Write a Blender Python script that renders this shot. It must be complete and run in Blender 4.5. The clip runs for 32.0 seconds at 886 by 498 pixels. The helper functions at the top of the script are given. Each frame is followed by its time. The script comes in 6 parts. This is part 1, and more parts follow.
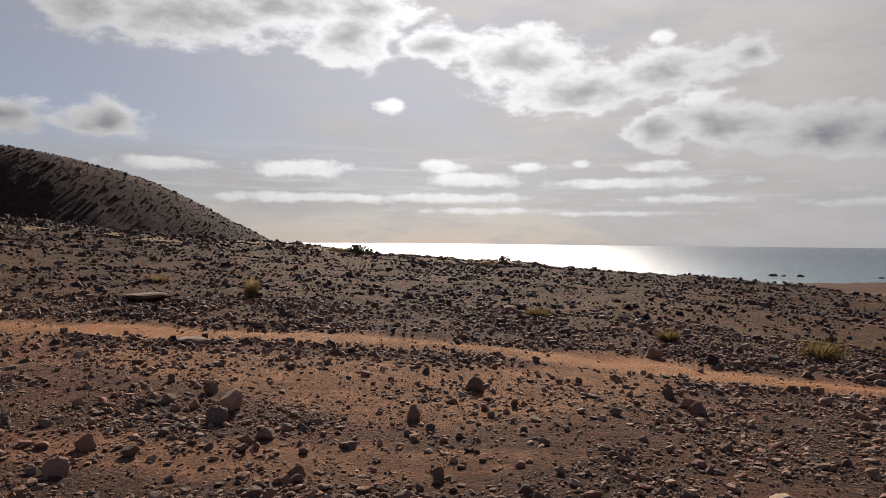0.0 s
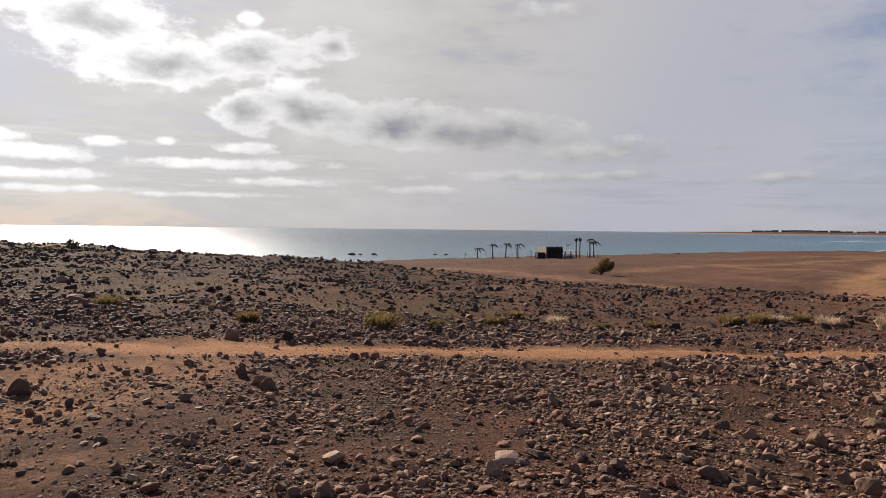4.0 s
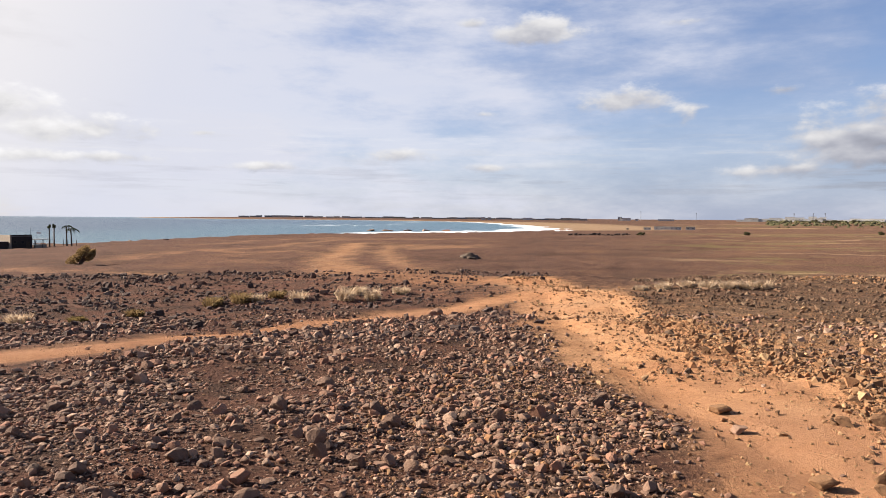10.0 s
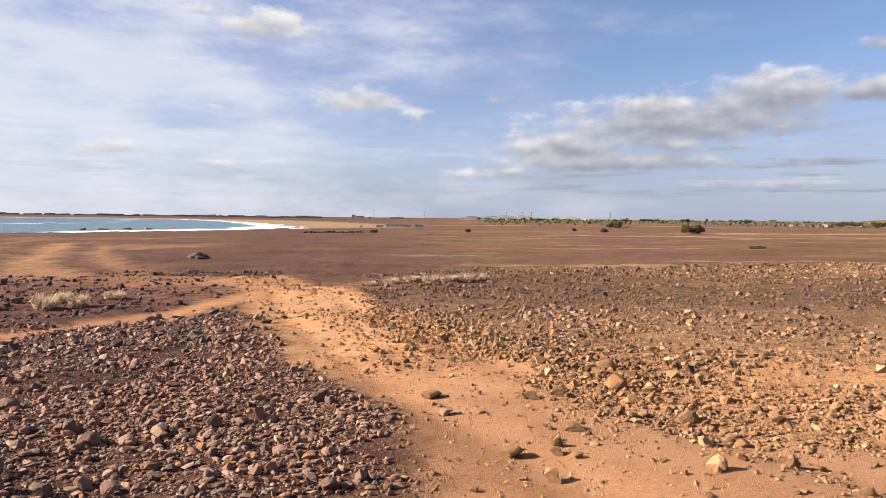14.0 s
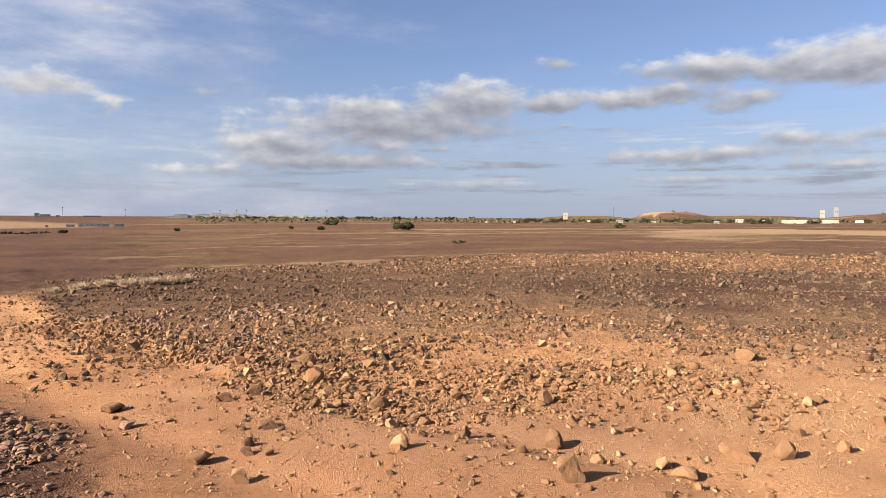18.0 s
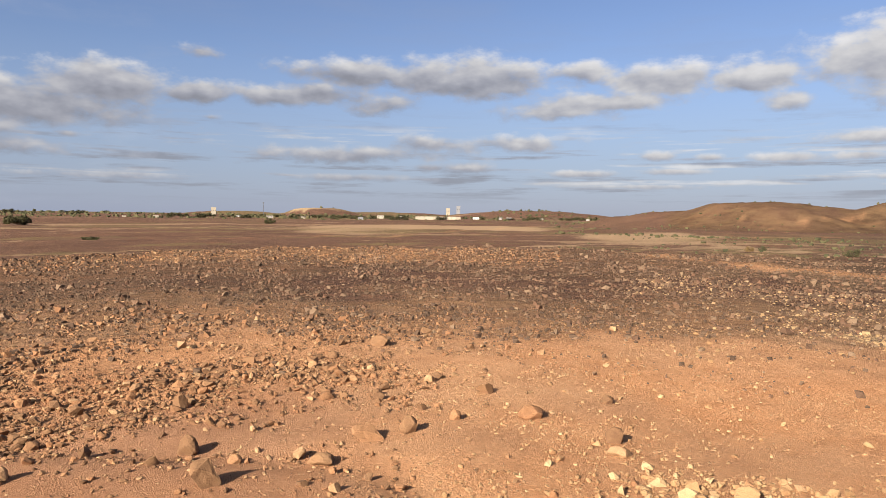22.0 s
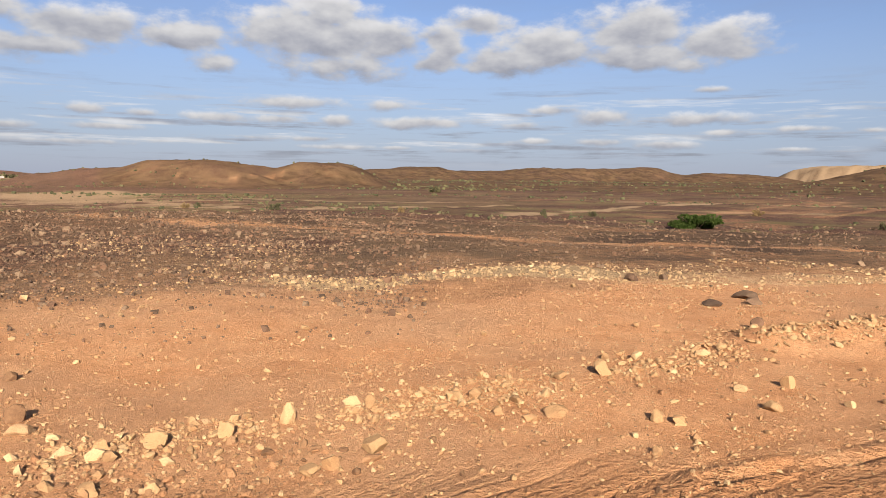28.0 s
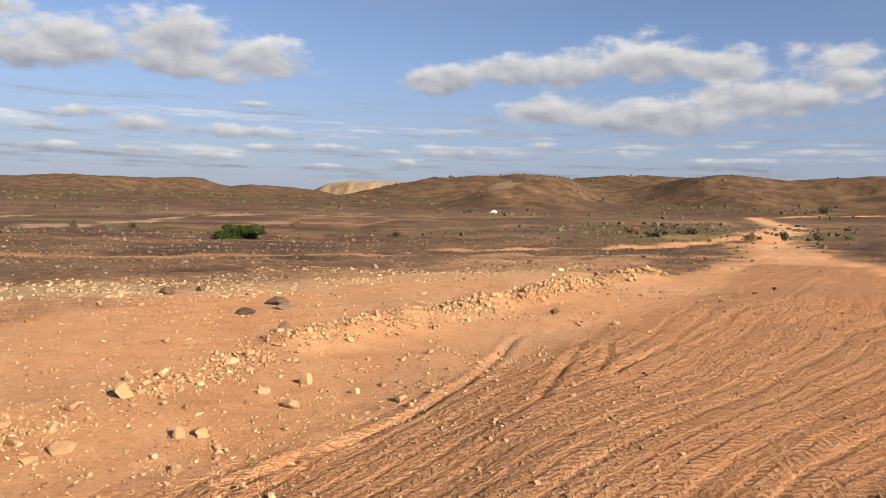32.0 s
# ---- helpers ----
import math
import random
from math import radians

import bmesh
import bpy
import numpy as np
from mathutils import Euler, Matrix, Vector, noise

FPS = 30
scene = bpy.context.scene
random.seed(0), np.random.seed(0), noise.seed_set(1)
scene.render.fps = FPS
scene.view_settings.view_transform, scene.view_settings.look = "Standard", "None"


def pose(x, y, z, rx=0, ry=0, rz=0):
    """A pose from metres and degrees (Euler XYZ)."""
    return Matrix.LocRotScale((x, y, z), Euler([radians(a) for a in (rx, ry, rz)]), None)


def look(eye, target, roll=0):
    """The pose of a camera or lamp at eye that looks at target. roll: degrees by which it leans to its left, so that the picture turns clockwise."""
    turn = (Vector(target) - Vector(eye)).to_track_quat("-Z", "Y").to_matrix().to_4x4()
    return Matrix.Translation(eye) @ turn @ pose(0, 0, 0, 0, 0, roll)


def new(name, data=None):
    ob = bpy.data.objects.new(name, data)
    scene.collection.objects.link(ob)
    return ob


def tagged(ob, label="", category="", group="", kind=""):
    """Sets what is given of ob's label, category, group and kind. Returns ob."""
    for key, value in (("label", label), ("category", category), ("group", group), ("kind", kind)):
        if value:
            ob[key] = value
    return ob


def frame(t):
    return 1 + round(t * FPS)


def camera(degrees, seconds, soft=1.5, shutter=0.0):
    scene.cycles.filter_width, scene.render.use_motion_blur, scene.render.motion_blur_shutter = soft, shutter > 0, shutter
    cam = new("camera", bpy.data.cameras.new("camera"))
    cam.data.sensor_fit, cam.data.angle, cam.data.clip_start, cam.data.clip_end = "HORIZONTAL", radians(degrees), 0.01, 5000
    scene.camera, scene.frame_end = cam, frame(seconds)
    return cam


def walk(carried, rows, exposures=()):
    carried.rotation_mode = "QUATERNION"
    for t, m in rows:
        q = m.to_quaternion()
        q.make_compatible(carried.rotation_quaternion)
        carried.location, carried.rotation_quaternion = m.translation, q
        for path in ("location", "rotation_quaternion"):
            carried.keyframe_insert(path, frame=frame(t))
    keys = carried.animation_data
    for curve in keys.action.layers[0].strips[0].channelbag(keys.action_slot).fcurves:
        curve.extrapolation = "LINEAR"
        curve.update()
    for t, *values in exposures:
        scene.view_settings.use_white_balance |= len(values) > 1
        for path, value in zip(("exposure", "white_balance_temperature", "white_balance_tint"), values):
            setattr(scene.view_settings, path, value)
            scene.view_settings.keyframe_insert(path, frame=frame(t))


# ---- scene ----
# ---- camera ----
EXPOSURES = [(0, 0.79), (2, 0.82), (4, 1.05), (6, 1.37), (9, 1.67), (13, 1.79), (19, 1.62), (23, 1.46), (28, 1.47), (32, 1.49)]
FIELD_OF_VIEW = 64.75
cam = camera(FIELD_OF_VIEW, 32.0, soft=0.5)
# seconds, heading clockwise from +y, tilt, lean (degrees), x, y, z (metres)
ROWS = [
    (0.0, -15.75, -0.55, 0.55, -0.020, 0.370, 1.610),
    (0.5, -11.20, -0.58, 0.50, 0.040, 0.370, 1.610),
    (1.0, -6.43, -0.70, 0.41, 0.093, 0.374, 1.607),
    (1.5, -1.85, -0.96, 0.37, 0.110, 0.355, 1.613),
    (2.0, 2.25, -1.23, 0.35, 0.129, 0.338, 1.623),
    (2.5, 5.90, -1.34, 0.09, 0.138, 0.359, 1.607),
    (4.5, 20.89, -1.94, 0.87, 0.193, 0.357, 1.604),
    (5.0, 24.83, -2.21, 0.97, 0.215, 0.345, 1.602),
    (5.5, 28.32, -2.29, 0.91, 0.225, 0.332, 1.609),
    (6.0, 31.67, -2.21, 0.70, 0.233, 0.313, 1.615),
    (6.5, 35.13, -2.12, 0.39, 0.253, 0.288, 1.614),
    (7.0, 38.65, -2.18, 0.18, 0.267, 0.265, 1.613),
    (7.5, 42.00, -2.33, 0.17, 0.271, 0.259, 1.611),
    (8.0, 45.15, -2.46, 0.18, 0.268, 0.244, 1.610),
    (8.5, 48.14, -2.53, 0.23, 0.281, 0.241, 1.609),
    (9.0, 51.10, -2.53, 0.32, 0.290, 0.245, 1.609),
    (9.5, 54.09, -2.53, 0.40, 0.294, 0.241, 1.606),
    (10.0, 57.13, -2.53, 0.48, 0.304, 0.241, 1.599),
    (10.5, 59.95, -2.50, 0.56, 0.304, 0.231, 1.608),
    (11.0, 62.67, -2.32, 0.61, 0.304, 0.223, 1.608),
    (11.5, 65.40, -2.20, 0.78, 0.303, 0.211, 1.608),
    (12.0, 67.93, -2.23, 0.84, 0.313, 0.183, 1.611),
    (12.5, 70.14, -2.34, 0.76, 0.331, 0.147, 1.610),
    (13.0, 72.52, -2.40, 0.54, 0.330, 0.122, 1.608),
    (13.5, 75.42, -2.43, 0.60, 0.327, 0.106, 1.609),
    (14.0, 78.58, -2.51, 0.60, 0.338, 0.081, 1.606),
    (14.5, 81.64, -2.61, 0.62, 0.354, 0.048, 1.605),
    (16.5, 93.09, -2.64, 0.22, 0.345, -0.089, 1.587),
    (17.0, 95.75, -2.60, 0.12, 0.329, -0.108, 1.583),
    (17.5, 98.57, -2.60, 0.17, 0.335, -0.133, 1.586),
    (18.0, 101.44, -2.51, 0.33, 0.327, -0.151, 1.588),
    (18.5, 104.15, -2.42, 0.46, 0.323, -0.175, 1.586),
    (19.0, 106.78, -2.42, 0.64, 0.314, -0.198, 1.585),
    (19.5, 109.62, -2.37, 0.94, 0.298, -0.217, 1.584),
    (20.0, 113.26, -2.26, 1.04, 0.292, -0.236, 1.586),
    (20.5, 117.58, -2.17, 1.00, 0.314, -0.239, 1.588),
    (21.0, 122.03, -2.33, 0.77, 0.332, -0.245, 1.585),
    (21.5, 126.07, -2.53, 0.73, 0.320, -0.249, 1.585),
    (22.0, 129.54, -2.61, 0.82, 0.302, -0.261, 1.588),
    (22.5, 132.78, -2.49, 1.00, 0.287, -0.260, 1.591),
    (23.0, 135.81, -2.44, 1.25, 0.277, -0.258, 1.594),
    (23.5, 138.97, -2.50, 1.29, 0.264, -0.267, 1.591),
    (24.0, 142.32, -2.72, 1.43, 0.253, -0.271, 1.586),
    (24.5, 145.78, -3.04, 1.45, 0.245, -0.279, 1.585),
    (26.5, 160.69, -4.75, 1.01, 0.150, -0.299, 1.582),
    (27.0, 164.75, -5.02, 0.87, 0.118, -0.304, 1.582),
    (27.5, 169.08, -5.22, 0.67, 0.082, -0.315, 1.570),
    (28.0, 173.39, -5.46, 0.80, 0.056, -0.328, 1.569),
    (28.5, 177.64, -5.58, 1.14, 0.029, -0.337, 1.573),
    (29.0, 182.15, -5.64, 1.49, 0.005, -0.335, 1.575),
    (29.5, 186.98, -5.62, 1.79, -0.033, -0.338, 1.569),
    (30.0, 192.12, -5.39, 2.01, -0.061, -0.334, 1.567),
    (30.5, 197.02, -5.01, 1.94, -0.090, -0.316, 1.571),
    (31.0, 201.34, -4.57, 1.75, -0.114, -0.301, 1.574),
    (31.5, 205.31, -4.19, 1.66, -0.134, -0.292, 1.577),
    (32.0, 209.34, -3.77, 1.79, -0.144, -0.269, 1.585),
]
PATH = [(t, pose(x, y, z, 90 + tilt, 0, -heading) @ pose(0, 0, 0, 0, 0, lean)) for t, heading, tilt, lean, x, y, z in ROWS]
walk(cam, PATH, EXPOSURES)

# ---- terrain: one height function for the whole place ----
SEA = -8.8
SUN_AZ, SUN_EL = -15.0, 26.0

AZ_KNOTS = np.array([-75, -50, -33, -15, 5, 15, 28, 45, 65, 90, 115, 140, 160, 180, 200, 220, 245, 285.0])
RINGS = (
    (0.0, [0] * 18),
    (10.0, [.1, .1, .05, -.05, -.1, -.12, -.15, -.2, -.25, -.25, -.2, -.2, -.2, -.15, -.1, 0, 0, .1]),
    (22.0, [.7, .6, .4, .1, -.3, -.55, -.85, -.9, -.7, -.65, -.45, -.4, -.4, -.35, -.4, -.3, -.2, .7]),
    (32.0, [1.4, 1.2, .9, .25, -.4, -.8, -.95, -.98, -1.0, -.85, -.55, -.45, -.5, -.8, -.9, -.8, -.4, 1.4]),
    (45.0, [2.4, 2, 1.35, .36, -.5, -1.1, -2.4, -2.6, -2.4, -1.5, -.6, -.5, -.8, -1.4, -1.6, -1.4, -.7, 2.4]),
    (80.0, [5, 3.5, 1.2, -.6, -2.8, -4, -4.6, -4.8, -4.8, -4.2, -3, -2.2, -2.2, -2.7, -2.9, -2.4, -1, 5]),
    (150.0, [6, 3, -2.5, -6, -7.3, -6.6, -6.4, -6.3, -6.3, -5.6, -4.4, -3.4, -3, -3, -2.8, -2, -.5, 6]),
    (300.0, [2, -4, -8, -12, -11, -10, -9.0, -7.7, -7.2, -6, -4.2, -3, -2.5, -2.2, -1.8, -.5, 0, 2]),
    (700.0, [-5, -12, -14, -14, -14, -14, -14, -10.5, -8.9, -5.5, -4.2, -2.5, 1, 3, 4, 5, 5, -5]),
    (2000.0, [-14, -14, -14, -14, -14, -14, -14, -13, -7.2, -2, 0, 3, 5, 5, 5, 5, 5, -14]),
    (5000.0, [-14, -14, -14, -14, -14, -14, -12, 1.0, 3, 4, 5, 6, 6, 6, 6, 6, 6, -14]),
)
# hills: azimuth, distance, half width across, half width along, height, steepness of the profile
HILLS = (
    (-50, 180, 80, 45, 18.6, 1.0),
    (154.0, 420, 44, 60, 12.2, 4), (163.5, 430, 34, 55, 12.4, 4), (148.0, 470, 45, 60, 7.5, 3),
    (171.5, 1050, 70, 90, 24, 3), (176.5, 1100, 90, 90, 19.5, 3), (181.5, 1150, 70, 100, 27, 3), (185.0, 1200, 50, 90, 26.5, 4), (168.5, 1000, 60, 90, 19, 3),
    (189.0, 1250, 65, 100, 30.5, 4), (195.0, 1300, 110, 100, 23, 3),
    (204.7, 1700, 172, 150, 46, 8), (212.0, 1750, 160, 150, 40, 8),
    (207.0, 640, 62, 80, 15.0, 3), (213.5, 640, 70, 90, 26.5, 3), (217.0, 650, 42, 90, 29.5, 3), (225.0, 820, 210, 150, 28, 4), (215.0, 380, 24, 40, 13.5, 2.2),
    (225.0, 900, 110, 120, 39, 5), (231.5, 700, 62, 100, 34, 3), (237.0, 720, 70, 100, 32, 3), (245.0, 700, 80, 90, 36, 3),
    (119.5, 2300, 105, 150, 25, 6), (113.0, 2400, 150, 150, 12, 4), (125.0, 2400, 230, 150, 15, 3), (136.5, 1500, 140, 150, 17, 3),
)


def lattice(n, seed):
    return np.random.RandomState(seed).rand(n, n)


LATTICES = [lattice(256, s) for s in range(6)]


def value_noise(x, y, k=0):
    t = LATTICES[k % 6]
    xi, yi = np.floor(x).astype(int), np.floor(y).astype(int)
    fx, fy = x - xi, y - yi
    fx, fy = fx * fx * (3 - 2 * fx), fy * fy * (3 - 2 * fy)
    a, b = t[xi & 255, yi & 255], t[(xi + 1) & 255, yi & 255]
    c, d = t[xi & 255, (yi + 1) & 255], t[(xi + 1) & 255, (yi + 1) & 255]
    return (a + (b - a) * fx) * (1 - fy) + (c + (d - c) * fx) * fy - 0.5


def fbm(x, y, octaves=4, k=0):
    total, amp = 0.0, 1.0
    for o in range(octaves):
        total = total + amp * value_noise(x * 2 ** o + 17.3 * o, y * 2 ** o - 9.1 * o, k + o)
        amp *= 0.5
    return total


def smooth_step(a, b, v):
    s = np.clip((v - a) / (b - a), 0, 1)
    return s * s * (3 - 2 * s)


AZ_FINE = np.linspace(-75, 285, 721)


def ring_table():
    rows = []
    knots = np.concatenate([AZ_KNOTS[-3:-1] - 360, AZ_KNOTS, AZ_KNOTS[1:3] + 360])
    for _, zs in RINGS:
        z = np.array(zs, float)
        z = np.concatenate([z[-3:-1], z, z[1:3]])
        slope = np.gradient(z, knots)
        i = np.clip(np.searchsorted(knots, AZ_FINE, side="right") - 1, 0, len(knots) - 2)
        h = knots[i + 1] - knots[i]
        s = (AZ_FINE - knots[i]) / h
        rows.append((2 * s**3 - 3 * s**2 + 1) * z[i] + (s**3 - 2 * s**2 + s) * h * slope[i] * 0.6
                    + (3 * s**2 - 2 * s**3) * z[i + 1] + (s**3 - s**2) * h * slope[i + 1] * 0.6)
    return np.array(rows)


RING_TABLE = ring_table()
RING_U = np.log(np.array([r for r, _ in RINGS]) + 4.0)


def polar(x, y):
    return (np.degrees(np.arctan2(x, y)) + 75) % 360 - 75, np.hypot(x, y)


def place(az, r):
    a = math.radians(az)
    return r * math.sin(a), r * math.cos(a)


def base_height(x, y):
    az, r = polar(x, y)
    u = np.log(r + 4.0)
    j = np.clip(np.searchsorted(RING_U, u, side="right") - 1, 0, len(RING_U) - 2)
    c = (az + 75) * 2
    c0 = np.clip(np.floor(c).astype(int), 0, 719)
    w = c - c0

    def col(k):
        k = np.clip(k, 0, len(RING_U) - 1)
        return RING_TABLE[k, c0] * (1 - w) + RING_TABLE[k, c0 + 1] * w

    h = RING_U[j + 1] - RING_U[j]
    s = (u - RING_U[j]) / h
    p0, p1, p2, p3 = col(j - 1), col(j), col(j + 1), col(j + 2)
    m1 = (p2 - p0) * 0.35
    m2 = (p3 - p1) * 0.35
    return (2 * s**3 - 3 * s**2 + 1) * p1 + (s**3 - 2 * s**2 + s) * m1 + (3 * s**2 - 2 * s**3) * p2 + (s**3 - s**2) * m2


def height(x, y, fine=True):
    x, y = np.atleast_1d(np.asarray(x, float)), np.atleast_1d(np.asarray(y, float))
    az, r = polar(x, y)
    z = base_height(x, y)
    rough = np.zeros_like(z)
    for a, d, across, along, h, p in HILLS:
        cx, cy = place(a, d)
        s, c = math.sin(math.radians(a)), math.cos(math.radians(a))
        near = np.hypot(x - cx, y - cy) < 3.0 * max(across, along)
        if not near.any():
            continue
        px_, py_, pz_ = x[near], y[near], z[near]
        dx, dy = px_ - cx, py_ - cy
        wob = 1 + (0.25 if p > 1 else 0.08) * fbm(px_ / across * 1.3 + a, py_ / across * 1.3, 3, 1)
        q = np.hypot((dx * c - dy * s) / across, (dx * s + dy * c) / along) * wob
        if p == 1.0:
            g = np.maximum(0, -np.log(np.exp(-9.0) + np.exp(-9.0 * np.clip((1.0 - q) / 0.53, 0, 3))) / 9.0)
        else:
            g = np.exp(-np.minimum(q, 6) ** p)
        z[near] = np.maximum(pz_, pz_ + h * g if p < 3 else pz_ * (1 - g) + h * g)
        rough[near] = np.maximum(rough[near], g * h)
    if fine:
        far = smooth_step(25, 200, r)
        z = z + fbm(x / 3.1, y / 3.1, 4, 0) * (0.07 + 0.007 * np.minimum(r, 60)) * (1 - 0.3 * far)
        z = z + fbm(x / 40, y / 40, 4, 2) * 1.0 * far * smooth_step(SEA - 1, SEA + 2.5, z)
        z = z + fbm(x / 26, y / 26, 5, 3) * np.minimum(rough, 25) * np.where(az < 0, 0.025, 0.12) + fbm(x / 7, y / 7, 4, 4) * np.minimum(rough, 12) * np.where(az < 0, 0.0, 0.05)
    return z

# ---- world, sun ----
world = bpy.data.worlds.new("sky")
scene.world = world
world.use_nodes = True

# clouds: azimuth, elevation, half width, half height (degrees), density
CLOUDS = []
CLOUDS += [(-43.0, 16.3, 3.9, 2.32, 1), (-35.6, 16.7, 8.4, 2.89, 1), (-28.8, 18.1, 7.1, 2.72, 1), (-23.2, 16.0, 4.2, 3.07, 1), (-22.6, 18.3, 4.4, 2.31, 1), (-16.3, 15.5, 3.2, 1.82, 1), (-9.6, 14.4, 5.4, 2.65, 1), (-5.1, 11.9, 7.2, 2.19, 1), (1.4, 13.1, 5.9, 1.97, 1), (7.5, 14.1, 2.5, 1.43, 1), (4.3, 11.3, 2.2, 0.93, 0.8), (1.6, 15.7, 1.1, 0.69, 1), (-20.2, 10.9, 1.6, 0.75, 0.9), (5.0, 9.5, 5.9, 1.6, 1), (12.4, 8.6, 5.0, 1.87, 1), (15.3, 6.9, 4.0, 1.14, 1), (-47.0, 8.5, 2.4, 1.38, 1), (-41.6, 8.6, 3.4, 1.64, 1)]
CLOUDS += [(-37.6, 5.8, 4.5, 0.71, 0.9), (-27.0, 5.8, 4.6, 0.85, 1), (-16.0, 6.2, 2.3, 0.67, 1), (-13.4, 5.1, 4.2, 0.67, 1), (-8.9, 6.1, 1.6, 0.51, 0.9), (-4.6, 6.4, 1.1, 0.45, 0.9), (1.5, 6.1, 3.1, 0.59, 0.9), (0.2, 4.8, 9.2, 0.54, 0.9), (-26.0, 3.5, 10.6, 0.51, 0.9), (-15.0, 3.6, 8.0, 0.52, 0.9), (-12.7, 2.6, 8.4, 0.41, 0.7), (4.0, 3.5, 6.6, 0.44, 0.8), (-1.4, 2.4, 9.3, 0.35, 0.6)]
CLOUDS += [(1.2, 8.6, 2.2, 1.94, 1), (5.7, 9.0, 5.6, 1.88, 1), (12.7, 8.1, 7.5, 2.18, 1), (20.0, 7.5, 8.1, 1.97, 1), (28.6, 6.4, 6.4, 1.11, 0.9), (24.1, 4.2, 13.5, 0.71, 0.7), (16.1, 3.1, 5.5, 0.45, 0.8), (31.4, 4.3, 4.5, 0.56, 0.8), (53.0, 5.0, 6.0, 0.86, 0.45), (42.8, 4.0, 5.3, 0.7, 0.55), (38.3, 6.4, 1.6, 0.4, 0.6), (24.9, 17.1, 2.9, 0.83, 0.8), (4.6, 11.0, 2.0, 0.66, 0.8)]
CLOUDS += [(64.5, 14.6, 3.8, 1.61, 0.9), (59.3, 15.4, 1.5, 0.56, 0.7), (67.5, 17.3, 3.0, 0.65, 0.7), (71.7, 9.1, 5.2, 1.69, 0.62), (53.2, 5.2, 4.7, 0.79, 0.6), (60.5, 4.1, 3.7, 0.51, 0.6), (42.7, 3.9, 4.5, 0.46, 0.5), (83.1, 9.6, 2.1, 0.48, 0.5), (60.3, 8.4, 2.0, 0.5, 0.4), (75.7, 14.9, 2.9, 0.47, 0.35)]
CLOUDS += [(82.9, 9.5, 2.5, 0.59, 0.55), (75.8, 8.2, 1.6, 1.12, 0.6), (87.9, 5.6, 6.2, 2.16, 0.9), (95.6, 8.1, 4.3, 1.87, 0.9), (103.7, 9.2, 5.4, 2.09, 1), (110.1, 9.0, 3.5, 1.49, 0.8), (115.6, 9.1, 3.4, 1.08, 0.8), (96.5, 5.8, 2.9, 0.8, 0.8), (81.9, 3.7, 5.3, 0.93, 0.7), (101.3, 5.6, 1.3, 0.35, 0.7), (110.4, 12.2, 2.1, 0.87, 0.7), (123.0, 11.2, 5.5, 1.7, 0.9), (128.7, 10.9, 5.1, 1.92, 1), (134.0, 10.9, 3.7, 2.01, 1), (125.1, 8.9, 4.0, 0.95, 0.7), (120.1, 4.9, 8.0, 0.84, 0.85), (128.8, 5.9, 5.5, 1.04, 0.9), (135.9, 6.1, 3.8, 0.71, 0.8)]
CLOUDS += [(130.8, 4.0, 5.4, 0.66, 0.7), (122.3, 3.1, 6.9, 0.5, 0.6), (103.8, 2.7, 9.9, 0.46, 0.5), (111.1, 7.4, 1.5, 0.4, 0.6)]
CLOUDS += [(132.3, 11.0, 4.6, 2.22, 1), (122.0, 11.1, 5.7, 1.46, 0.9), (140.9, 11.4, 4.0, 1.17, 0.9), (146.8, 10.6, 4.7, 1.76, 1), (153.6, 10.6, 3.6, 1.74, 1), (161.6, 11.2, 5.7, 2.77, 1), (163.6, 12.8, 3.0, 2.02, 1), (168.2, 11.1, 4.0, 1.98, 1), (155.4, 8.9, 2.0, 0.87, 1), (165.3, 9.0, 6.7, 1.19, 0.9), (173.3, 10.9, 1.6, 2.1, 1), (139.1, 8.6, 7.9, 1.1, 0.7), (135.5, 6.1, 5.9, 0.91, 0.8), (155.5, 4.8, 3.1, 0.5, 0.9), (161.4, 6.1, 4.9, 0.67, 0.95), (168.9, 6.1, 2.1, 0.59, 0.95), (164.7, 4.8, 1.8, 0.52, 1), (160.2, 4.8, 2.3, 0.44, 0.9)]
CLOUDS += [(146.5, 5.0, 1.9, 0.51, 0.9), (150.2, 4.8, 1.7, 0.4, 0.9), (140.8, 3.6, 3.6, 0.41, 0.9), (148.0, 3.8, 3.4, 0.36, 0.9), (145.2, 2.6, 6.4, 0.31, 0.8), (170.5, 4.6, 3.1, 0.5, 0.95), (162.8, 3.3, 2.6, 0.29, 0.8), (128.8, 4.0, 3.3, 0.5, 0.7), (169.3, 2.7, 2.0, 0.23, 0.8)]
CLOUDS += [(173.0, 9.5, 2.4, 1.21, 0.9), (175.7, 12.5, 3.4, 1.22, 0.9), (177.5, 9.6, 3.2, 1.64, 1), (181.5, 10.4, 5.3, 2.28, 1), (188.4, 11.7, 5.0, 2.29, 1), (188.5, 9.8, 5.0, 1.4, 1), (194.2, 10.6, 4.5, 1.88, 1), (192.3, 9.1, 2.6, 0.83, 0.8), (194.0, 7.2, 1.9, 0.32, 0.8), (182.3, 5.8, 2.5, 0.49, 0.9), (186.1, 5.3, 3.0, 0.73, 1), (193.3, 5.0, 3.7, 0.61, 1), (179.5, 4.6, 2.0, 0.4, 0.9), (171.7, 4.8, 4.7, 0.5, 0.95), (190.5, 3.1, 2.8, 0.44, 1), (185.7, 3.3, 2.8, 0.4, 0.9), (200.2, 4.2, 2.6, 0.32, 0.8), (194.9, 4.0, 2.6, 0.38, 0.7)]
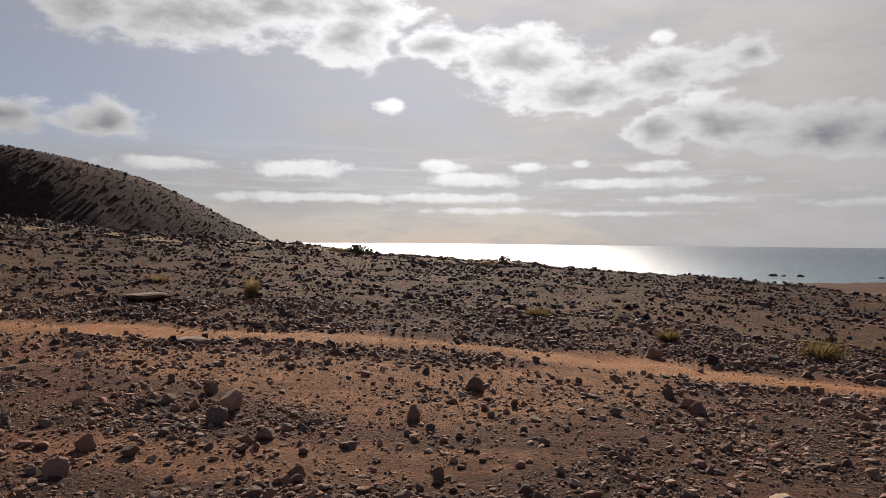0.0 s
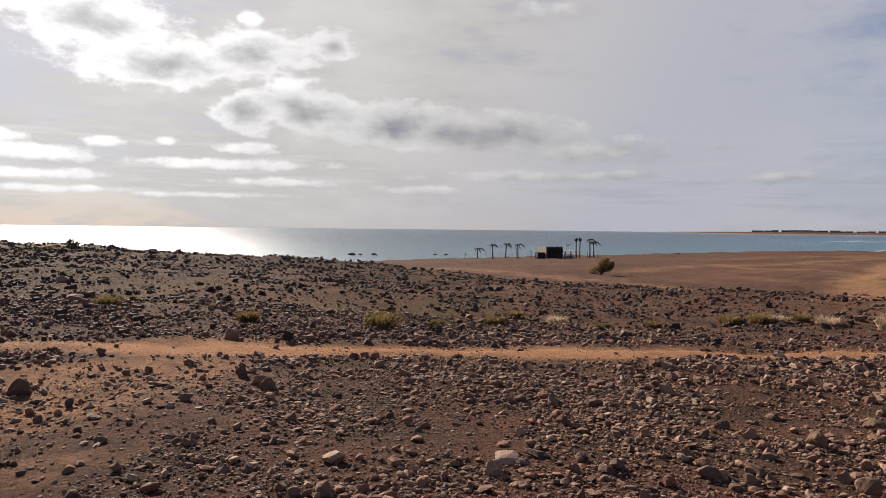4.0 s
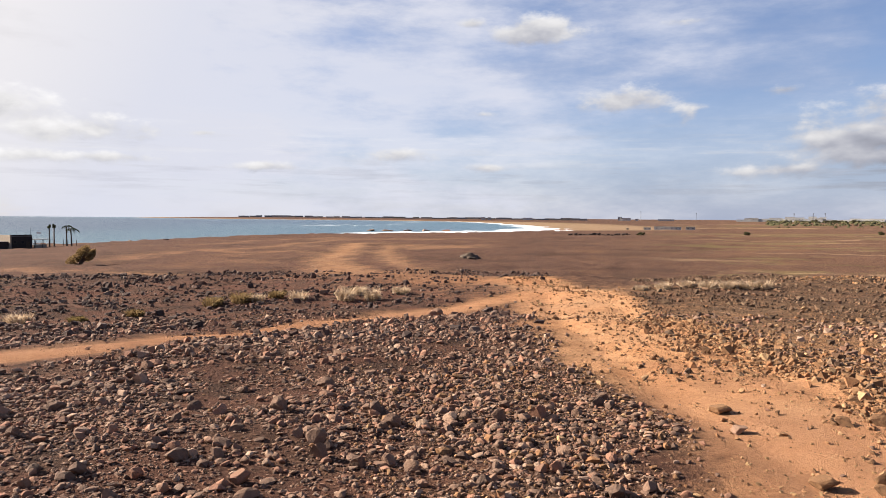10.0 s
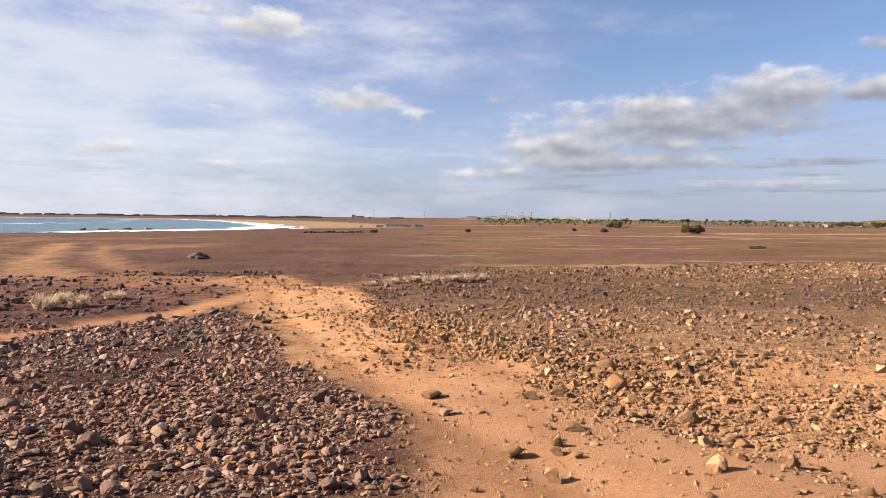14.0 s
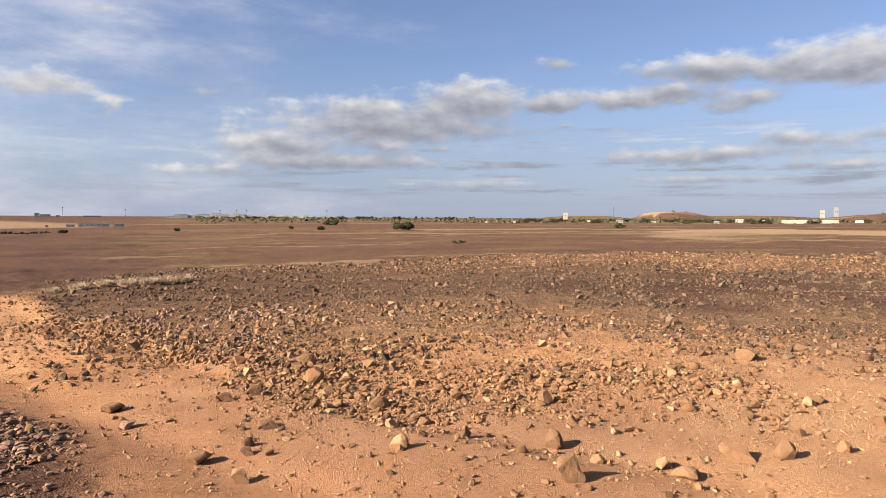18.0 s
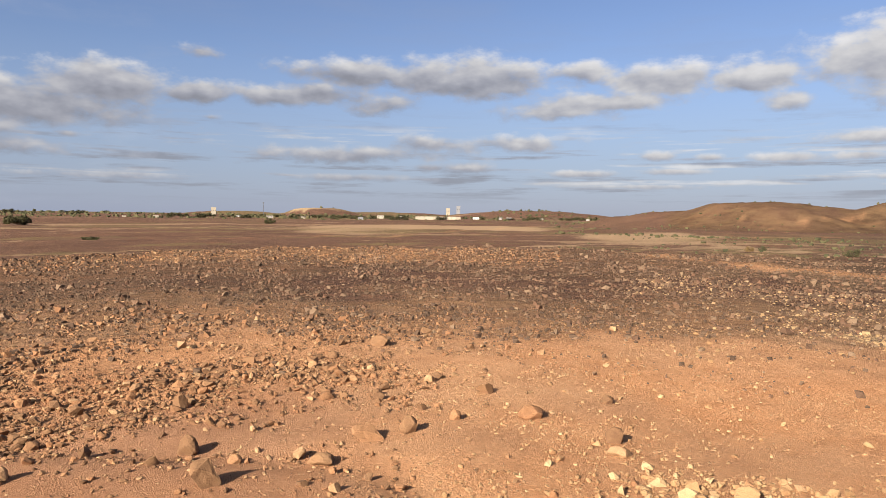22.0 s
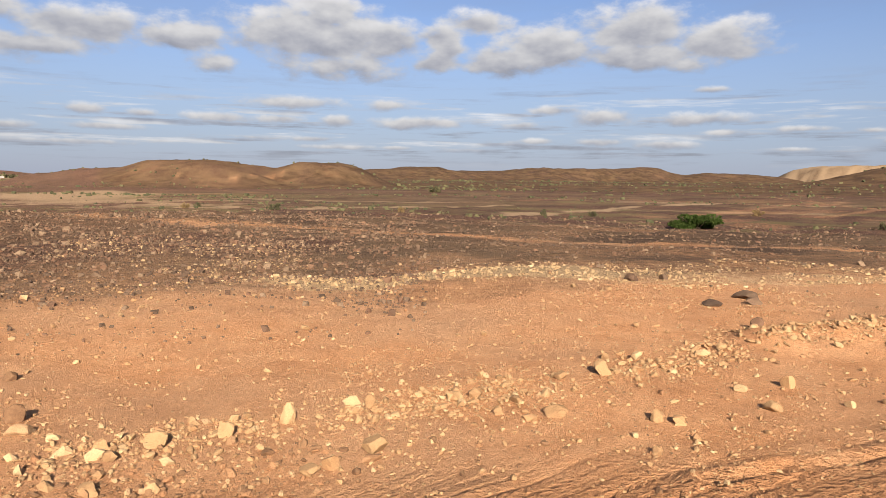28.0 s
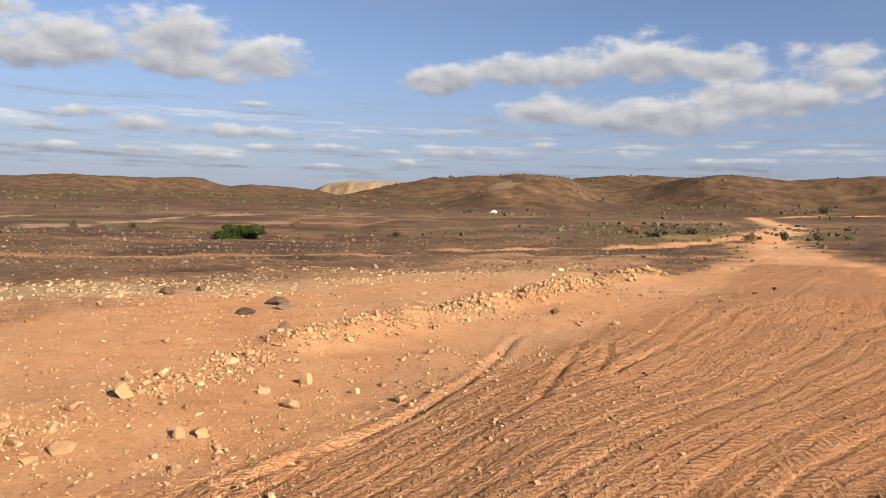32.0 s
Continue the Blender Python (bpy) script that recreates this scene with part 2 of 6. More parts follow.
CLOUDS += [(199.6, 2.7, 2.8, 0.23, 0.7), (180.8, 3.4, 1.9, 0.35, 0.8), (165.3, 2.7, 5.3, 0.3, 0.7), (158.3, 3.3, 2.8, 0.29, 0.6), (204.4, 4.0, 1.5, 0.3, 0.7)]
CLOUDS += [(209.0, 9.6, 3.4, 1.57, 1), (214.2, 10.4, 3.7, 1.46, 1), (218.7, 10.5, 4.3, 2.12, 1), (224.7, 11.2, 5.0, 2.34, 1), (230.1, 10.6, 3.9, 1.82, 1), (237.9, 11.3, 3.6, 1.19, 0.8), (217.7, 7.4, 4.1, 1.48, 1), (225.4, 6.8, 7.7, 1.74, 1), (233.3, 8.2, 6.2, 1.91, 1), (238.7, 9.3, 3.0, 1.55, 1), (211.2, 4.1, 6.4, 0.46, 0.8), (205.9, 3.2, 1.2, 0.36, 0.9), (217.1, 4.8, 2.0, 0.45, 0.8), (224.2, 4.3, 3.0, 0.64, 0.6), (236.9, 4.4, 2.0, 0.36, 0.8), (209.1, 5.6, 2.2, 0.35, 0.6), (231.2, 4.8, 2.6, 0.38, 0.6), (231.6, 3.8, 8.5, 0.42, 0.5)]
CLOUDS += [(97.0, 7.4, 13.0, 2.6, 0.82), (92.0, 4.6, 13.0, 1.3, 0.7), (118.0, 9.4, 9.0, 1.3, 0.72), (163.5, 11.0, 8.0, 2.6, 1), (123.0, 5.0, 12.0, 1.0, 0.75), (142.0, 9.2, 10.0, 1.3, 0.7)]
CLOUDS += [(256.0, 9.0, 7.0, 2.2, 1), (268.0, 12.0, 8.0, 2.5, 1), (280.0, 7.0, 6.0, 1.6, 0.9), (262.0, 5.0, 9.0, 0.7, 0.8)]


class Nodes:
    """A thin wrapper that adds and links shader nodes."""

    def __init__(self, tree):
        self.tree = tree
        tree.nodes.clear()

    def add(self, kind, inputs=(), **props):
        node = self.tree.nodes.new(kind)
        for key, value in props.items():
            setattr(node, key, value)
        pairs = inputs.items() if isinstance(inputs, dict) else enumerate(inputs)
        for key, value in pairs:
            self.put(node, key, value)
        return node

    def put(self, node, key, value):
        if value is None:
            return
        if isinstance(value, bpy.types.Node):
            value = value.outputs[0]
        if isinstance(value, bpy.types.NodeSocket):
            self.tree.links.new(value, node.inputs[key])
        else:
            node.inputs[key].default_value = value

    def math(self, op, *args, clamp=False):
        return self.add("ShaderNodeMath", args, operation=op, use_clamp=clamp).outputs[0]

    def vec(self, op, *args):
        node = self.add("ShaderNodeVectorMath", args, operation=op)
        return node.outputs["Value"] if op in ("LENGTH", "DOT_PRODUCT") else node.outputs[0]

    def noise(self, vector, scale, detail=4.0, rough=0.55):
        node = self.add("ShaderNodeTexNoise", {"Vector": vector, "Scale": scale, "Detail": detail, "Roughness": rough})
        return node.outputs["Fac"]

    def ramp(self, fac, *stops):
        node = self.add("ShaderNodeValToRGB", [fac])
        el = node.color_ramp.elements
        while len(el) < len(stops):
            el.new(0.5)
        for e, (pos, col) in zip(el, stops):
            e.position = pos
            e.color = (col, col, col, 1) if isinstance(col, (int, float)) else (*col, 1)
        return node.outputs[0]

    def mix(self, fac, a, b, blend="MIX"):
        node = self.add("ShaderNodeMix", data_type="RGBA", blend_type=blend)
        for key, value in ((0, fac), (6, a), (7, b)):
            if isinstance(value, tuple) and len(value) == 3:
                value = (*value, 1)
            self.put(node, key, value)
        return node.outputs[2]

    def range(self, v, a, b, c=0.0, d=1.0):
        return self.add("ShaderNodeMapRange", [v, a, b, c, d], interpolation_type="SMOOTHSTEP").outputs[0]


def cloud_group(rows):
    """A few clouds as one node group: how near each direction is to them, and how high up in them."""
    tree = bpy.data.node_groups.new("clouds", "ShaderNodeTree")
    for name, kind in (("place", "Vector"), ("billow", "Vector"), ("near", "Float"), ("thick", "Float"), ("weight", "Float"), ("top", "Float")):
        tree.interface.new_socket(name=name, in_out="INPUT", socket_type="NodeSocket" + kind)
        if kind == "Float":
            tree.interface.new_socket(name=name, in_out="OUTPUT", socket_type="NodeSocketFloat")
    n = Nodes(tree)
    pos, pos_w, near, thick, weight, top = list(n.add("NodeGroupInput").outputs)[:6]
    # a negligible shift that keeps the long chain of clouds in order
    pos, pos_w = n.vec("MULTIPLY_ADD", near, (1e-7, 1e-7, 0), pos), n.vec("MULTIPLY_ADD", near, (1e-7, 1e-7, 0), pos_w)
    for a, e, w, h, s in rows:
        v = n.vec("MULTIPLY_ADD", pos_w if h > 0.9 else pos, (1 / w, 1 / h, 0), (-a / w, -e / h, 0))
        if h > 1.2:
            # a large cloud: flat below, heaped above
            vx, vy, _ = n.add("ShaderNodeSeparateXYZ", [v]).outputs
            v = n.add("ShaderNodeCombineXYZ", [vx, n.math("MAXIMUM", vy, n.math("MULTIPLY", vy, -1.3)), 0.0]).outputs[0]
            d = n.math("ADD", n.vec("LENGTH", v), (1 - s) * 0.8)
            thick = n.math("SMOOTH_MIN", thick, d, 0.25)
        else:
            vy = n.vec("DOT_PRODUCT", v, (0, 1, 0))
            d = n.math("ADD", n.vec("LENGTH", v), (1 - s) * 0.8)
        k = n.math("POWER", 0.03, d)
        weight, top = n.math("ADD", weight, k), n.math("MULTIPLY_ADD", k, vy, top)
        near = n.math("SMOOTH_MIN", near, d, 0.25)
    n.add("NodeGroupOutput", [near, thick, weight, top])
    return tree


def build_sky():
    n = Nodes(world.node_tree)
    sky = n.add("ShaderNodeTexSky", sky_type="NISHITA", sun_disc=False, sun_elevation=radians(SUN_EL), sun_rotation=radians(SUN_AZ),
                altitude=10, air_density=1.0, dust_density=0.3, ozone_density=1.5)
    co = n.add("ShaderNodeTexCoord").outputs["Generated"]
    x, y, z = n.add("ShaderNodeSeparateXYZ", [co]).outputs
    az = n.math("MULTIPLY", n.math("ARCTAN2", x, y), 57.29578)
    az = n.math("SUBTRACT", n.math("FLOORED_MODULO", n.math("ADD", az, 75.0), 360.0), 75.0)
    el = n.math("MULTIPLY", n.math("ARCSINE", z), 57.29578)
    flat = n.add("ShaderNodeCombineXYZ", [az, n.math("MULTIPLY", el, 1.9), 0.0]).outputs[0]
    pos = n.add("ShaderNodeCombineXYZ", [az, el, 0.0]).outputs[0]
    # billows: the outlines are pushed about at two sizes
    bend = n.add("ShaderNodeTexNoise", {"Vector": flat, "Scale": 0.22, "Detail": 2.0, "Roughness": 0.5}).outputs["Color"]
    pos_w = n.vec("ADD", pos, n.vec("MULTIPLY", n.vec("SUBTRACT", bend, (0.5, 0.5, 0.5)), (5.0, 1.5, 0.0)))
    puff = n.noise(flat, 0.42, 7.0, 0.60)
    chain = [9.0, 9.0, 0.0, 0.0]
    for i in range(0, len(CLOUDS), 7):
        group = n.add("ShaderNodeGroup", node_tree=cloud_group(CLOUDS[i:i + 7]))
        for k, value in enumerate([pos, pos_w] + chain):
            n.put(group, k, value)
        chain = list(group.outputs)
    near, thick, weight, top = chain
    top = n.math("DIVIDE", top, n.math("ADD", weight, 1e-6))
    top = n.math("MINIMUM", n.math("MAXIMUM", top, -1.0), 1.0)
    # towards the sun
    s_el, s_az = radians(SUN_EL), radians(SUN_AZ)
    toward = n.vec("DOT_PRODUCT", co, (math.sin(s_az) * math.cos(s_el), math.cos(s_az) * math.cos(s_el), math.sin(s_el)))
    broad = n.math("POWER", n.math("MAXIMUM", toward, 0.0), 3.0)
    glow = n.math("POWER", n.math("MAXIMUM", toward, 0.0), 9.0)
    # how thick the cloud is; soft wisps below, crisper heaps above
    dens = n.math("ADD", n.math("SUBTRACT", 1.12, near), n.math("MULTIPLY", n.math("SUBTRACT", puff, 0.5), 1.9))
    dens = n.math("ADD", dens, n.range(thick, 0.2, 1.25, 0.28, 0.0))
    soft = n.math("SUBTRACT", 0.85, n.math("MULTIPLY", broad, 0.22))
    cover = n.add("ShaderNodeMapRange", [n.math("DIVIDE", n.math("ADD", dens, 0.02), soft), 0.0, 1.0, 0.0, 1.0], interpolation_type="SMOOTHSTEP").outputs[0]
    cover = n.math("MULTIPLY", cover, n.range(el, -1.0, 4.0, 0.45, 0.97))
    wisps = n.math("MULTIPLY", n.range(n.noise(n.vec("MULTIPLY", pos, (0.11, 1.5, 0.0)), 1.0, 5.0, 0.62), 0.47, 0.66, 0.0, 0.75), n.math("MULTIPLY", n.range(el, 0.8, 2.5), n.range(el, 5.0, 9.0, 1.0, 0.0)))
    cover = n.math("MAXIMUM", cover, n.math("MULTIPLY", wisps, n.range(az, 75.0, 100.0, 0.35, 1.0)))
    # lit rims and heads, grey cores and undersides
    relief = n.math("SUBTRACT", n.noise(flat, 0.42, 3.0, 0.5), n.noise(n.vec("ADD", flat, (0.5, 1.3, 0.0)), 0.42, 3.0, 0.5))
    core = n.range(n.math("ADD", n.math("SUBTRACT", 1.0, thick), n.math("MULTIPLY", n.math("SUBTRACT", puff, 0.5), 1.5)), -0.05, 1.15)
    against = n.math("SUBTRACT", 1.0, broad, clamp=True)
    lift = n.math("MULTIPLY", top, n.math("MULTIPLY", against, 0.30))
    shade = n.math("ADD", n.math("MULTIPLY", core, n.math("SUBTRACT", -0.10, n.math("MULTIPLY", broad, CORE_SHADE))), n.math("MULTIPLY_ADD", relief, 0.50, lift))
    bright = n.math("ADD", n.math("ADD", n.math("ADD", n.math("SUBTRACT", 0.82, n.math("MULTIPLY", n.math("MULTIPLY", n.range(az, 78.0, 92.0), n.range(az, 122.0, 150.0, 1.0, 0.0)), 0.16)), n.math("MULTIPLY", broad, 0.16)), n.math("MULTIPLY", n.math("MULTIPLY", glow, CLOUD_GLOW), n.math("SUBTRACT", 1.0, n.math("MULTIPLY", core, 0.6)))), shade)
    bright = n.math("MAXIMUM", bright, 0.46)
    tone = n.mix(n.range(bright, 0.52, 0.95), (0.80, 0.82, 0.95), (0.99, 0.975, 0.985))
    cloud = n.vec("SCALE", tone)
    n.put(cloud.node, "Scale", n.math("MULTIPLY", bright, CLOUD_LIGHT))
    # thin high veil, milkier round the sun, over the bay and near the horizon
    veil = n.range(n.noise(n.vec("MULTIPLY", flat, (0.5, 1.3, 1)), 0.055, 6.0, 0.6), 0.42, 0.75, 0.04, 0.42)
    haze_glow = n.math("POWER", n.math("MAXIMUM", n.math("MULTIPLY_ADD", toward, 0.5, 0.5), 0.0), 4.0)
    film = n.vec("LENGTH", n.vec("MULTIPLY_ADD", pos, (1 / 54, 1 / 27, 0), (-36 / 54, -8 / 27, 0)))
    sheet = n.range(n.math("ADD", film, n.math("MULTIPLY", n.math("SUBTRACT", n.noise(n.vec("MULTIPLY", flat, (0.6, 1.0, 1)), 0.12, 6.0, 0.62), 0.5), 2.2)), 0.15, 1.25, 0.62, 0.0)
    veil = n.math("ADD", n.math("ADD", veil, sheet), n.math("MULTIPLY", haze_glow, 0.75), clamp=True)
    sky_col = n.vec("MULTIPLY", sky.outputs[0], SKY_TINT)
    hue = n.mix(n.math("MAXIMUM", n.range(haze_glow, 0.05, 0.75), sheet), (0.55, 0.66, 0.95), (1.0, 0.96, 0.96))
    milk = n.vec("SCALE", hue)
    n.put(milk.node, "Scale", n.math("MULTIPLY", n.math("ADD", n.math("ADD", n.math("SUBTRACT", 0.73, n.math("MULTIPLY", broad, 0.12)), n.math("MULTIPLY", sheet, 0.48)), n.math("MULTIPLY", glow, 0.75)), CLOUD_LIGHT))
    low = n.range(el, -2.0, 16.0, 0.85, 0.0)
    col = n.mix(n.math("MAXIMUM", veil, low), sky_col, milk)
    col = n.mix(cover, col, cloud)
    bg = n.add("ShaderNodeBackground", {"Color": col, "Strength": SKY_STRENGTH})
    n.add("ShaderNodeOutputWorld", [bg])


SKY_STRENGTH, CLOUD_LIGHT, CLOUD_GLOW, CORE_SHADE, SKY_TINT = 0.035, 7.6, 1.9, 0.52, (1.0, 1.0, 1.22)
build_sky()

sun = new("sun", bpy.data.lights.new("sun", "SUN"))
sun.data.energy, sun.data.angle, sun.data.color = 5.0, radians(0.6), (1.0, 0.90, 0.78)
sx, sy = place(SUN_AZ, 100 * math.cos(radians(SUN_EL)))
sun.matrix_world = look((sx, sy, 100 * math.sin(radians(SUN_EL))), (0, 0, 0))

# ---- materials ----


def material(name):
    m = bpy.data.materials.new(name)
    m.use_nodes = True
    return m, Nodes(m.node_tree)


def finish(m, n, color, rough=0.9, bump=None, strength=0.5, distance=0.02, **extra):
    inputs = {"Base Color": color, "Roughness": rough, "Specular IOR Level": extra.pop("specular", 0.25)}
    if bump is not None:
        inputs["Normal"] = n.add("ShaderNodeBump", {"Strength": strength, "Distance": distance, "Height": bump}).outputs[0]
    inputs.update(extra)
    b = n.add("ShaderNodeBsdfPrincipled", inputs)
    n.add("ShaderNodeOutputMaterial", [b])
    return m


def ground_material():
    m, n = material("ground")
    pos = n.add("ShaderNodeNewGeometry").outputs["Position"]

    def share(name):
        return n.add("ShaderNodeAttribute", attribute_name=name).outputs["Fac"]

    fine, mid, wide = n.noise(pos, 26.0, 6.0, 0.65), n.noise(pos, 3.1, 6.0, 0.6), n.noise(pos, 0.23, 6.0, 0.6)
    far = n.noise(pos, 0.021, 6.0, 0.6)
    ragged = n.math("SUBTRACT", n.math("ADD", n.math("MULTIPLY", mid, 0.6), n.math("MULTIPLY", fine, 0.4)), 0.5)

    def edge(name, gain):
        return n.range(n.math("ADD", share(name), n.math("MULTIPLY", ragged, gain)), 0.25, 0.75)

    def wide_edge(name, gain):
        return n.range(n.math("ADD", share(name), n.math("MULTIPLY", ragged, gain)), 0.02, 0.98)

    earth = n.mix(n.ramp(wide, (0.35, 0), (0.65, 1)), (0.125, 0.077, 0.045), (0.092, 0.059, 0.038))
    earth = n.mix(n.ramp(far, (0.38, 0), (0.62, 1)), earth, (0.136, 0.087, 0.052))
    earth = n.mix(n.ramp(fine, (0.35, 0.45), (0.55, 0.0)), earth, (0.052, 0.034, 0.024))
    metre, stride = n.noise(pos, 1.05, 5.0, 0.7), n.noise(pos, 0.085, 6.0, 0.68)
    earth = n.mix(n.ramp(metre, (0.36, 0.7), (0.50, 0.0)), earth, (0.058, 0.039, 0.027))
    earth = n.mix(n.ramp(stride, (0.50, 0.0), (0.60, 0.55)), earth, (0.144, 0.091, 0.054))
    earth = n.mix(n.ramp(stride, (0.36, 0.55), (0.46, 0.0)), earth, (0.056, 0.038, 0.029))
    gravel = n.mix(n.ramp(fine, (0.38, 0), (0.62, 1)), (0.066, 0.035, 0.026), (0.205, 0.112, 0.075))
    cells = n.add("ShaderNodeTexVoronoi", {"Vector": n.vec("ADD", pos, n.vec("MULTIPLY", n.add("ShaderNodeTexNoise", {"Vector": pos, "Scale": 14.0}).outputs["Color"], (0.032, 0.032, 0.032))), "Scale": 21.0, "Randomness": 1.0})
    shard = n.range(cells.outputs["Distance"], 0.05, 0.55, 1.0, 0.0)
    tone = n.add("ShaderNodeSeparateColor", [cells.outputs["Color"]]).outputs[0]
    gravel = n.mix(n.math("MULTIPLY", shard, n.ramp(tone, (0.25, 0), (0.9, 0.85))), gravel, (0.156, 0.096, 0.070))
    gravel = n.mix(n.math("MULTIPLY", n.range(shard, 0.0, 0.35, 1.0, 0.0), 0.6), gravel, (0.024, 0.016, 0.013))
    gravel = n.mix(n.ramp(metre, (0.38, 0.5), (0.50, 0.0)), gravel, (0.036, 0.024, 0.020))
    gravel = n.mix(n.ramp(mid, (0.45, 0), (0.72, 0.6)), gravel, (0.150, 0.080, 0.053))
    soil = n.mix(n.ramp(mid, (0.3, 0), (0.7, 1)), (0.478, 0.221, 0.097), (0.577, 0.307, 0.151))
    soil = n.mix(n.ramp(fine, (0.30, 0.6), (0.55, 0.0)), soil, (0.255, 0.121, 0.060))
    speck = n.noise(pos, 58.0, 3.0, 0.7)
    soil = n.mix(n.ramp(speck, (0.34, 0.5), (0.44, 0.0)), soil, (0.187, 0.083, 0.039))
    soil = n.mix(n.ramp(speck, (0.58, 0.0), (0.68, 0.6)), soil, (0.596, 0.362, 0.203))
    soil = n.mix(n.ramp(metre, (0.34, 0.45), (0.50, 0.0)), soil, (0.307, 0.142, 0.069))
    soil = n.mix(n.ramp(wide, (0.40, 0), (0.65, 0.6)), soil, (0.426, 0.261, 0.150))
    soil = n.mix(n.math("MULTIPLY", share("ruddy"), 0.5), soil, n.mix(fine, (0.170, 0.069, 0.039), (0.324, 0.144, 0.083)))
    soil = n.mix(n.math("MULTIPLY", share("churn"), 0.5), soil, n.mix(n.ramp(speck, (0.40, 0.0), (0.60, 1.0)), (0.169, 0.072, 0.031), (0.354, 0.166, 0.076)))
    straw = n.mix(fine, (0.224, 0.146, 0.082), (0.376, 0.264, 0.160))
    chips = n.mix(fine, (0.243, 0.160, 0.083), (0.422, 0.314, 0.186))
    scrub = n.mix(fine, (0.072, 0.062, 0.027), (0.176, 0.132, 0.062))
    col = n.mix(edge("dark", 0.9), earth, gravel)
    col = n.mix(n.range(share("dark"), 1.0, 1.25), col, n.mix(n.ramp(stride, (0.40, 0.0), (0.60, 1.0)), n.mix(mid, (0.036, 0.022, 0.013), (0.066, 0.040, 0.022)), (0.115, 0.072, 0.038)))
    # near-black ground: dark ridge rock plus painted-in shade of backlit ridge and hill
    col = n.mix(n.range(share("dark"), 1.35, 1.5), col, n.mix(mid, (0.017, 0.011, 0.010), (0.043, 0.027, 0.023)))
    col = n.mix(n.math("MULTIPLY", share("ruddy"), n.ramp(metre, (0.44, 0.0), (0.58, 0.65))), col, n.mix(fine, (0.084, 0.035, 0.025), (0.180, 0.084, 0.058)))
    reach = n.noise(n.vec("MULTIPLY", pos, (1.0, 1.0, 0.0)), 0.05, 5.0, 0.65)
    col = n.mix(n.ramp(reach, (0.38, 0.48), (0.50, 0.0)), col, n.mix(mid, (0.026, 0.017, 0.013), (0.062, 0.038, 0.026)))
    col = n.mix(n.ramp(reach, (0.56, 0.0), (0.66, 0.32)), col, n.mix(mid, (0.120, 0.062, 0.034), (0.215, 0.112, 0.058)))
    col = n.mix(n.math("MULTIPLY", edge("green", 1.2), 0.7), col, scrub)
    col = n.mix(n.math("MULTIPLY", edge("straw", 1.1), 0.8), col, straw)
    col = n.mix(wide_edge("soil", 1.3), col, soil)
    col = n.mix(n.math("MULTIPLY", edge("pale", 1.3), 0.75), col, chips)
    grain = n.noise(pos, 95.0, 4.0, 0.6)
    loose = n.math("MULTIPLY", n.math("MULTIPLY", shard, n.ramp(tone, (0.1, 0.1), (1.0, 1.0))), n.math("SUBTRACT", 1.0, share("soil"), clamp=True))
    relief = n.math("ADD", n.math("MULTIPLY", fine, n.math("SUBTRACT", 1.0, n.math("MULTIPLY", share("soil"), 0.85))), n.math("MULTIPLY", grain, 0.8))
    relief = n.math("ADD", relief, n.math("MULTIPLY", mid, n.math("SUBTRACT", 1.5, n.math("MULTIPLY", share("soil"), 0.95))))
    relief = n.math("ADD", relief, n.math("MULTIPLY", loose, 0.6))
    # tyre prints in the churned sand: narrow grooves along the way, lugs across it
    clods = n.noise(pos, 16.0, 4.0, 0.65)
    across = n.math("ADD", share("across"), n.math("MULTIPLY", n.math("SUBTRACT", n.noise(pos, 1.3, 2.0, 0.5), 0.5), 0.10))
    comb = n.range(n.math("SINE", n.math("MULTIPLY", across, 25.0)), -1.0, -0.2)
    chevron = n.math("ABSOLUTE", n.math("SINE", n.math("MULTIPLY", across, 8.5)))
    lugs = n.math("SINE", n.math("MULTIPLY", n.math("MULTIPLY_ADD", chevron, 0.12, share("along")), 62.0))
    lugs = n.math("MULTIPLY", n.range(lugs, -0.2, 0.7), n.range(n.noise(n.add("ShaderNodeCombineXYZ", [n.math("MULTIPLY", across, 3.2), n.math("MULTIPLY", share("along"), 0.35), 0.0]).outputs[0], 1.0, 3.0, 0.6), 0.46, 0.58))
    prints = n.math("ADD", n.math("MULTIPLY", clods, 2.6), n.math("ADD", n.math("MULTIPLY", comb, 0.50), n.math("MULTIPLY", lugs, 0.40)))
    relief = n.math("ADD", relief, n.math("MULTIPLY", prints, share("churn")))
    return finish(m, n, col, 0.95, relief, 0.9, 0.05, specular=0.03)


def stone_material(name, dark, mid_col, light, red, pit=0.6):
    m, n = material(name)
    pos = n.add("ShaderNodeNewGeometry")
    isl = pos.outputs["Random Per Island"]
    own = n.add("ShaderNodeObjectInfo").outputs["Random"]
    key = n.math("FRACT", n.math("ADD", isl, own))
    p = pos.outputs["Position"]
    a, b = n.noise(p, 22.0, 6.0, 0.65), n.noise(p, 130.0, 4.0, 0.6)
    col = n.mix(n.ramp(key, (0.0, 0), (0.45, 0.45), (1.0, 1)), dark, mid_col)
    col = n.mix(n.math("MULTIPLY", n.ramp(key, (0.72, 0), (0.9, 1)), 0.9), col, light)
    other = n.math("FRACT", n.math("MULTIPLY", key, 7.31))
    col = n.mix(n.ramp(other, (0.55, 0.0), (0.85, 0.8)), col, red)
    col = n.mix(n.ramp(a, (0.35, 0.0), (0.7, 0.55)), col, mid_col)
    col = n.mix(n.ramp(b, (0.3, 0.35), (0.55, 0.0)), col, tuple(c * 0.55 for c in dark))
    return finish(m, n, col, 0.88, n.math("ADD", n.math("MULTIPLY", a, 1.2), n.math("MULTIPLY", b, 0.4)), pit, 0.02, specular=0.10)


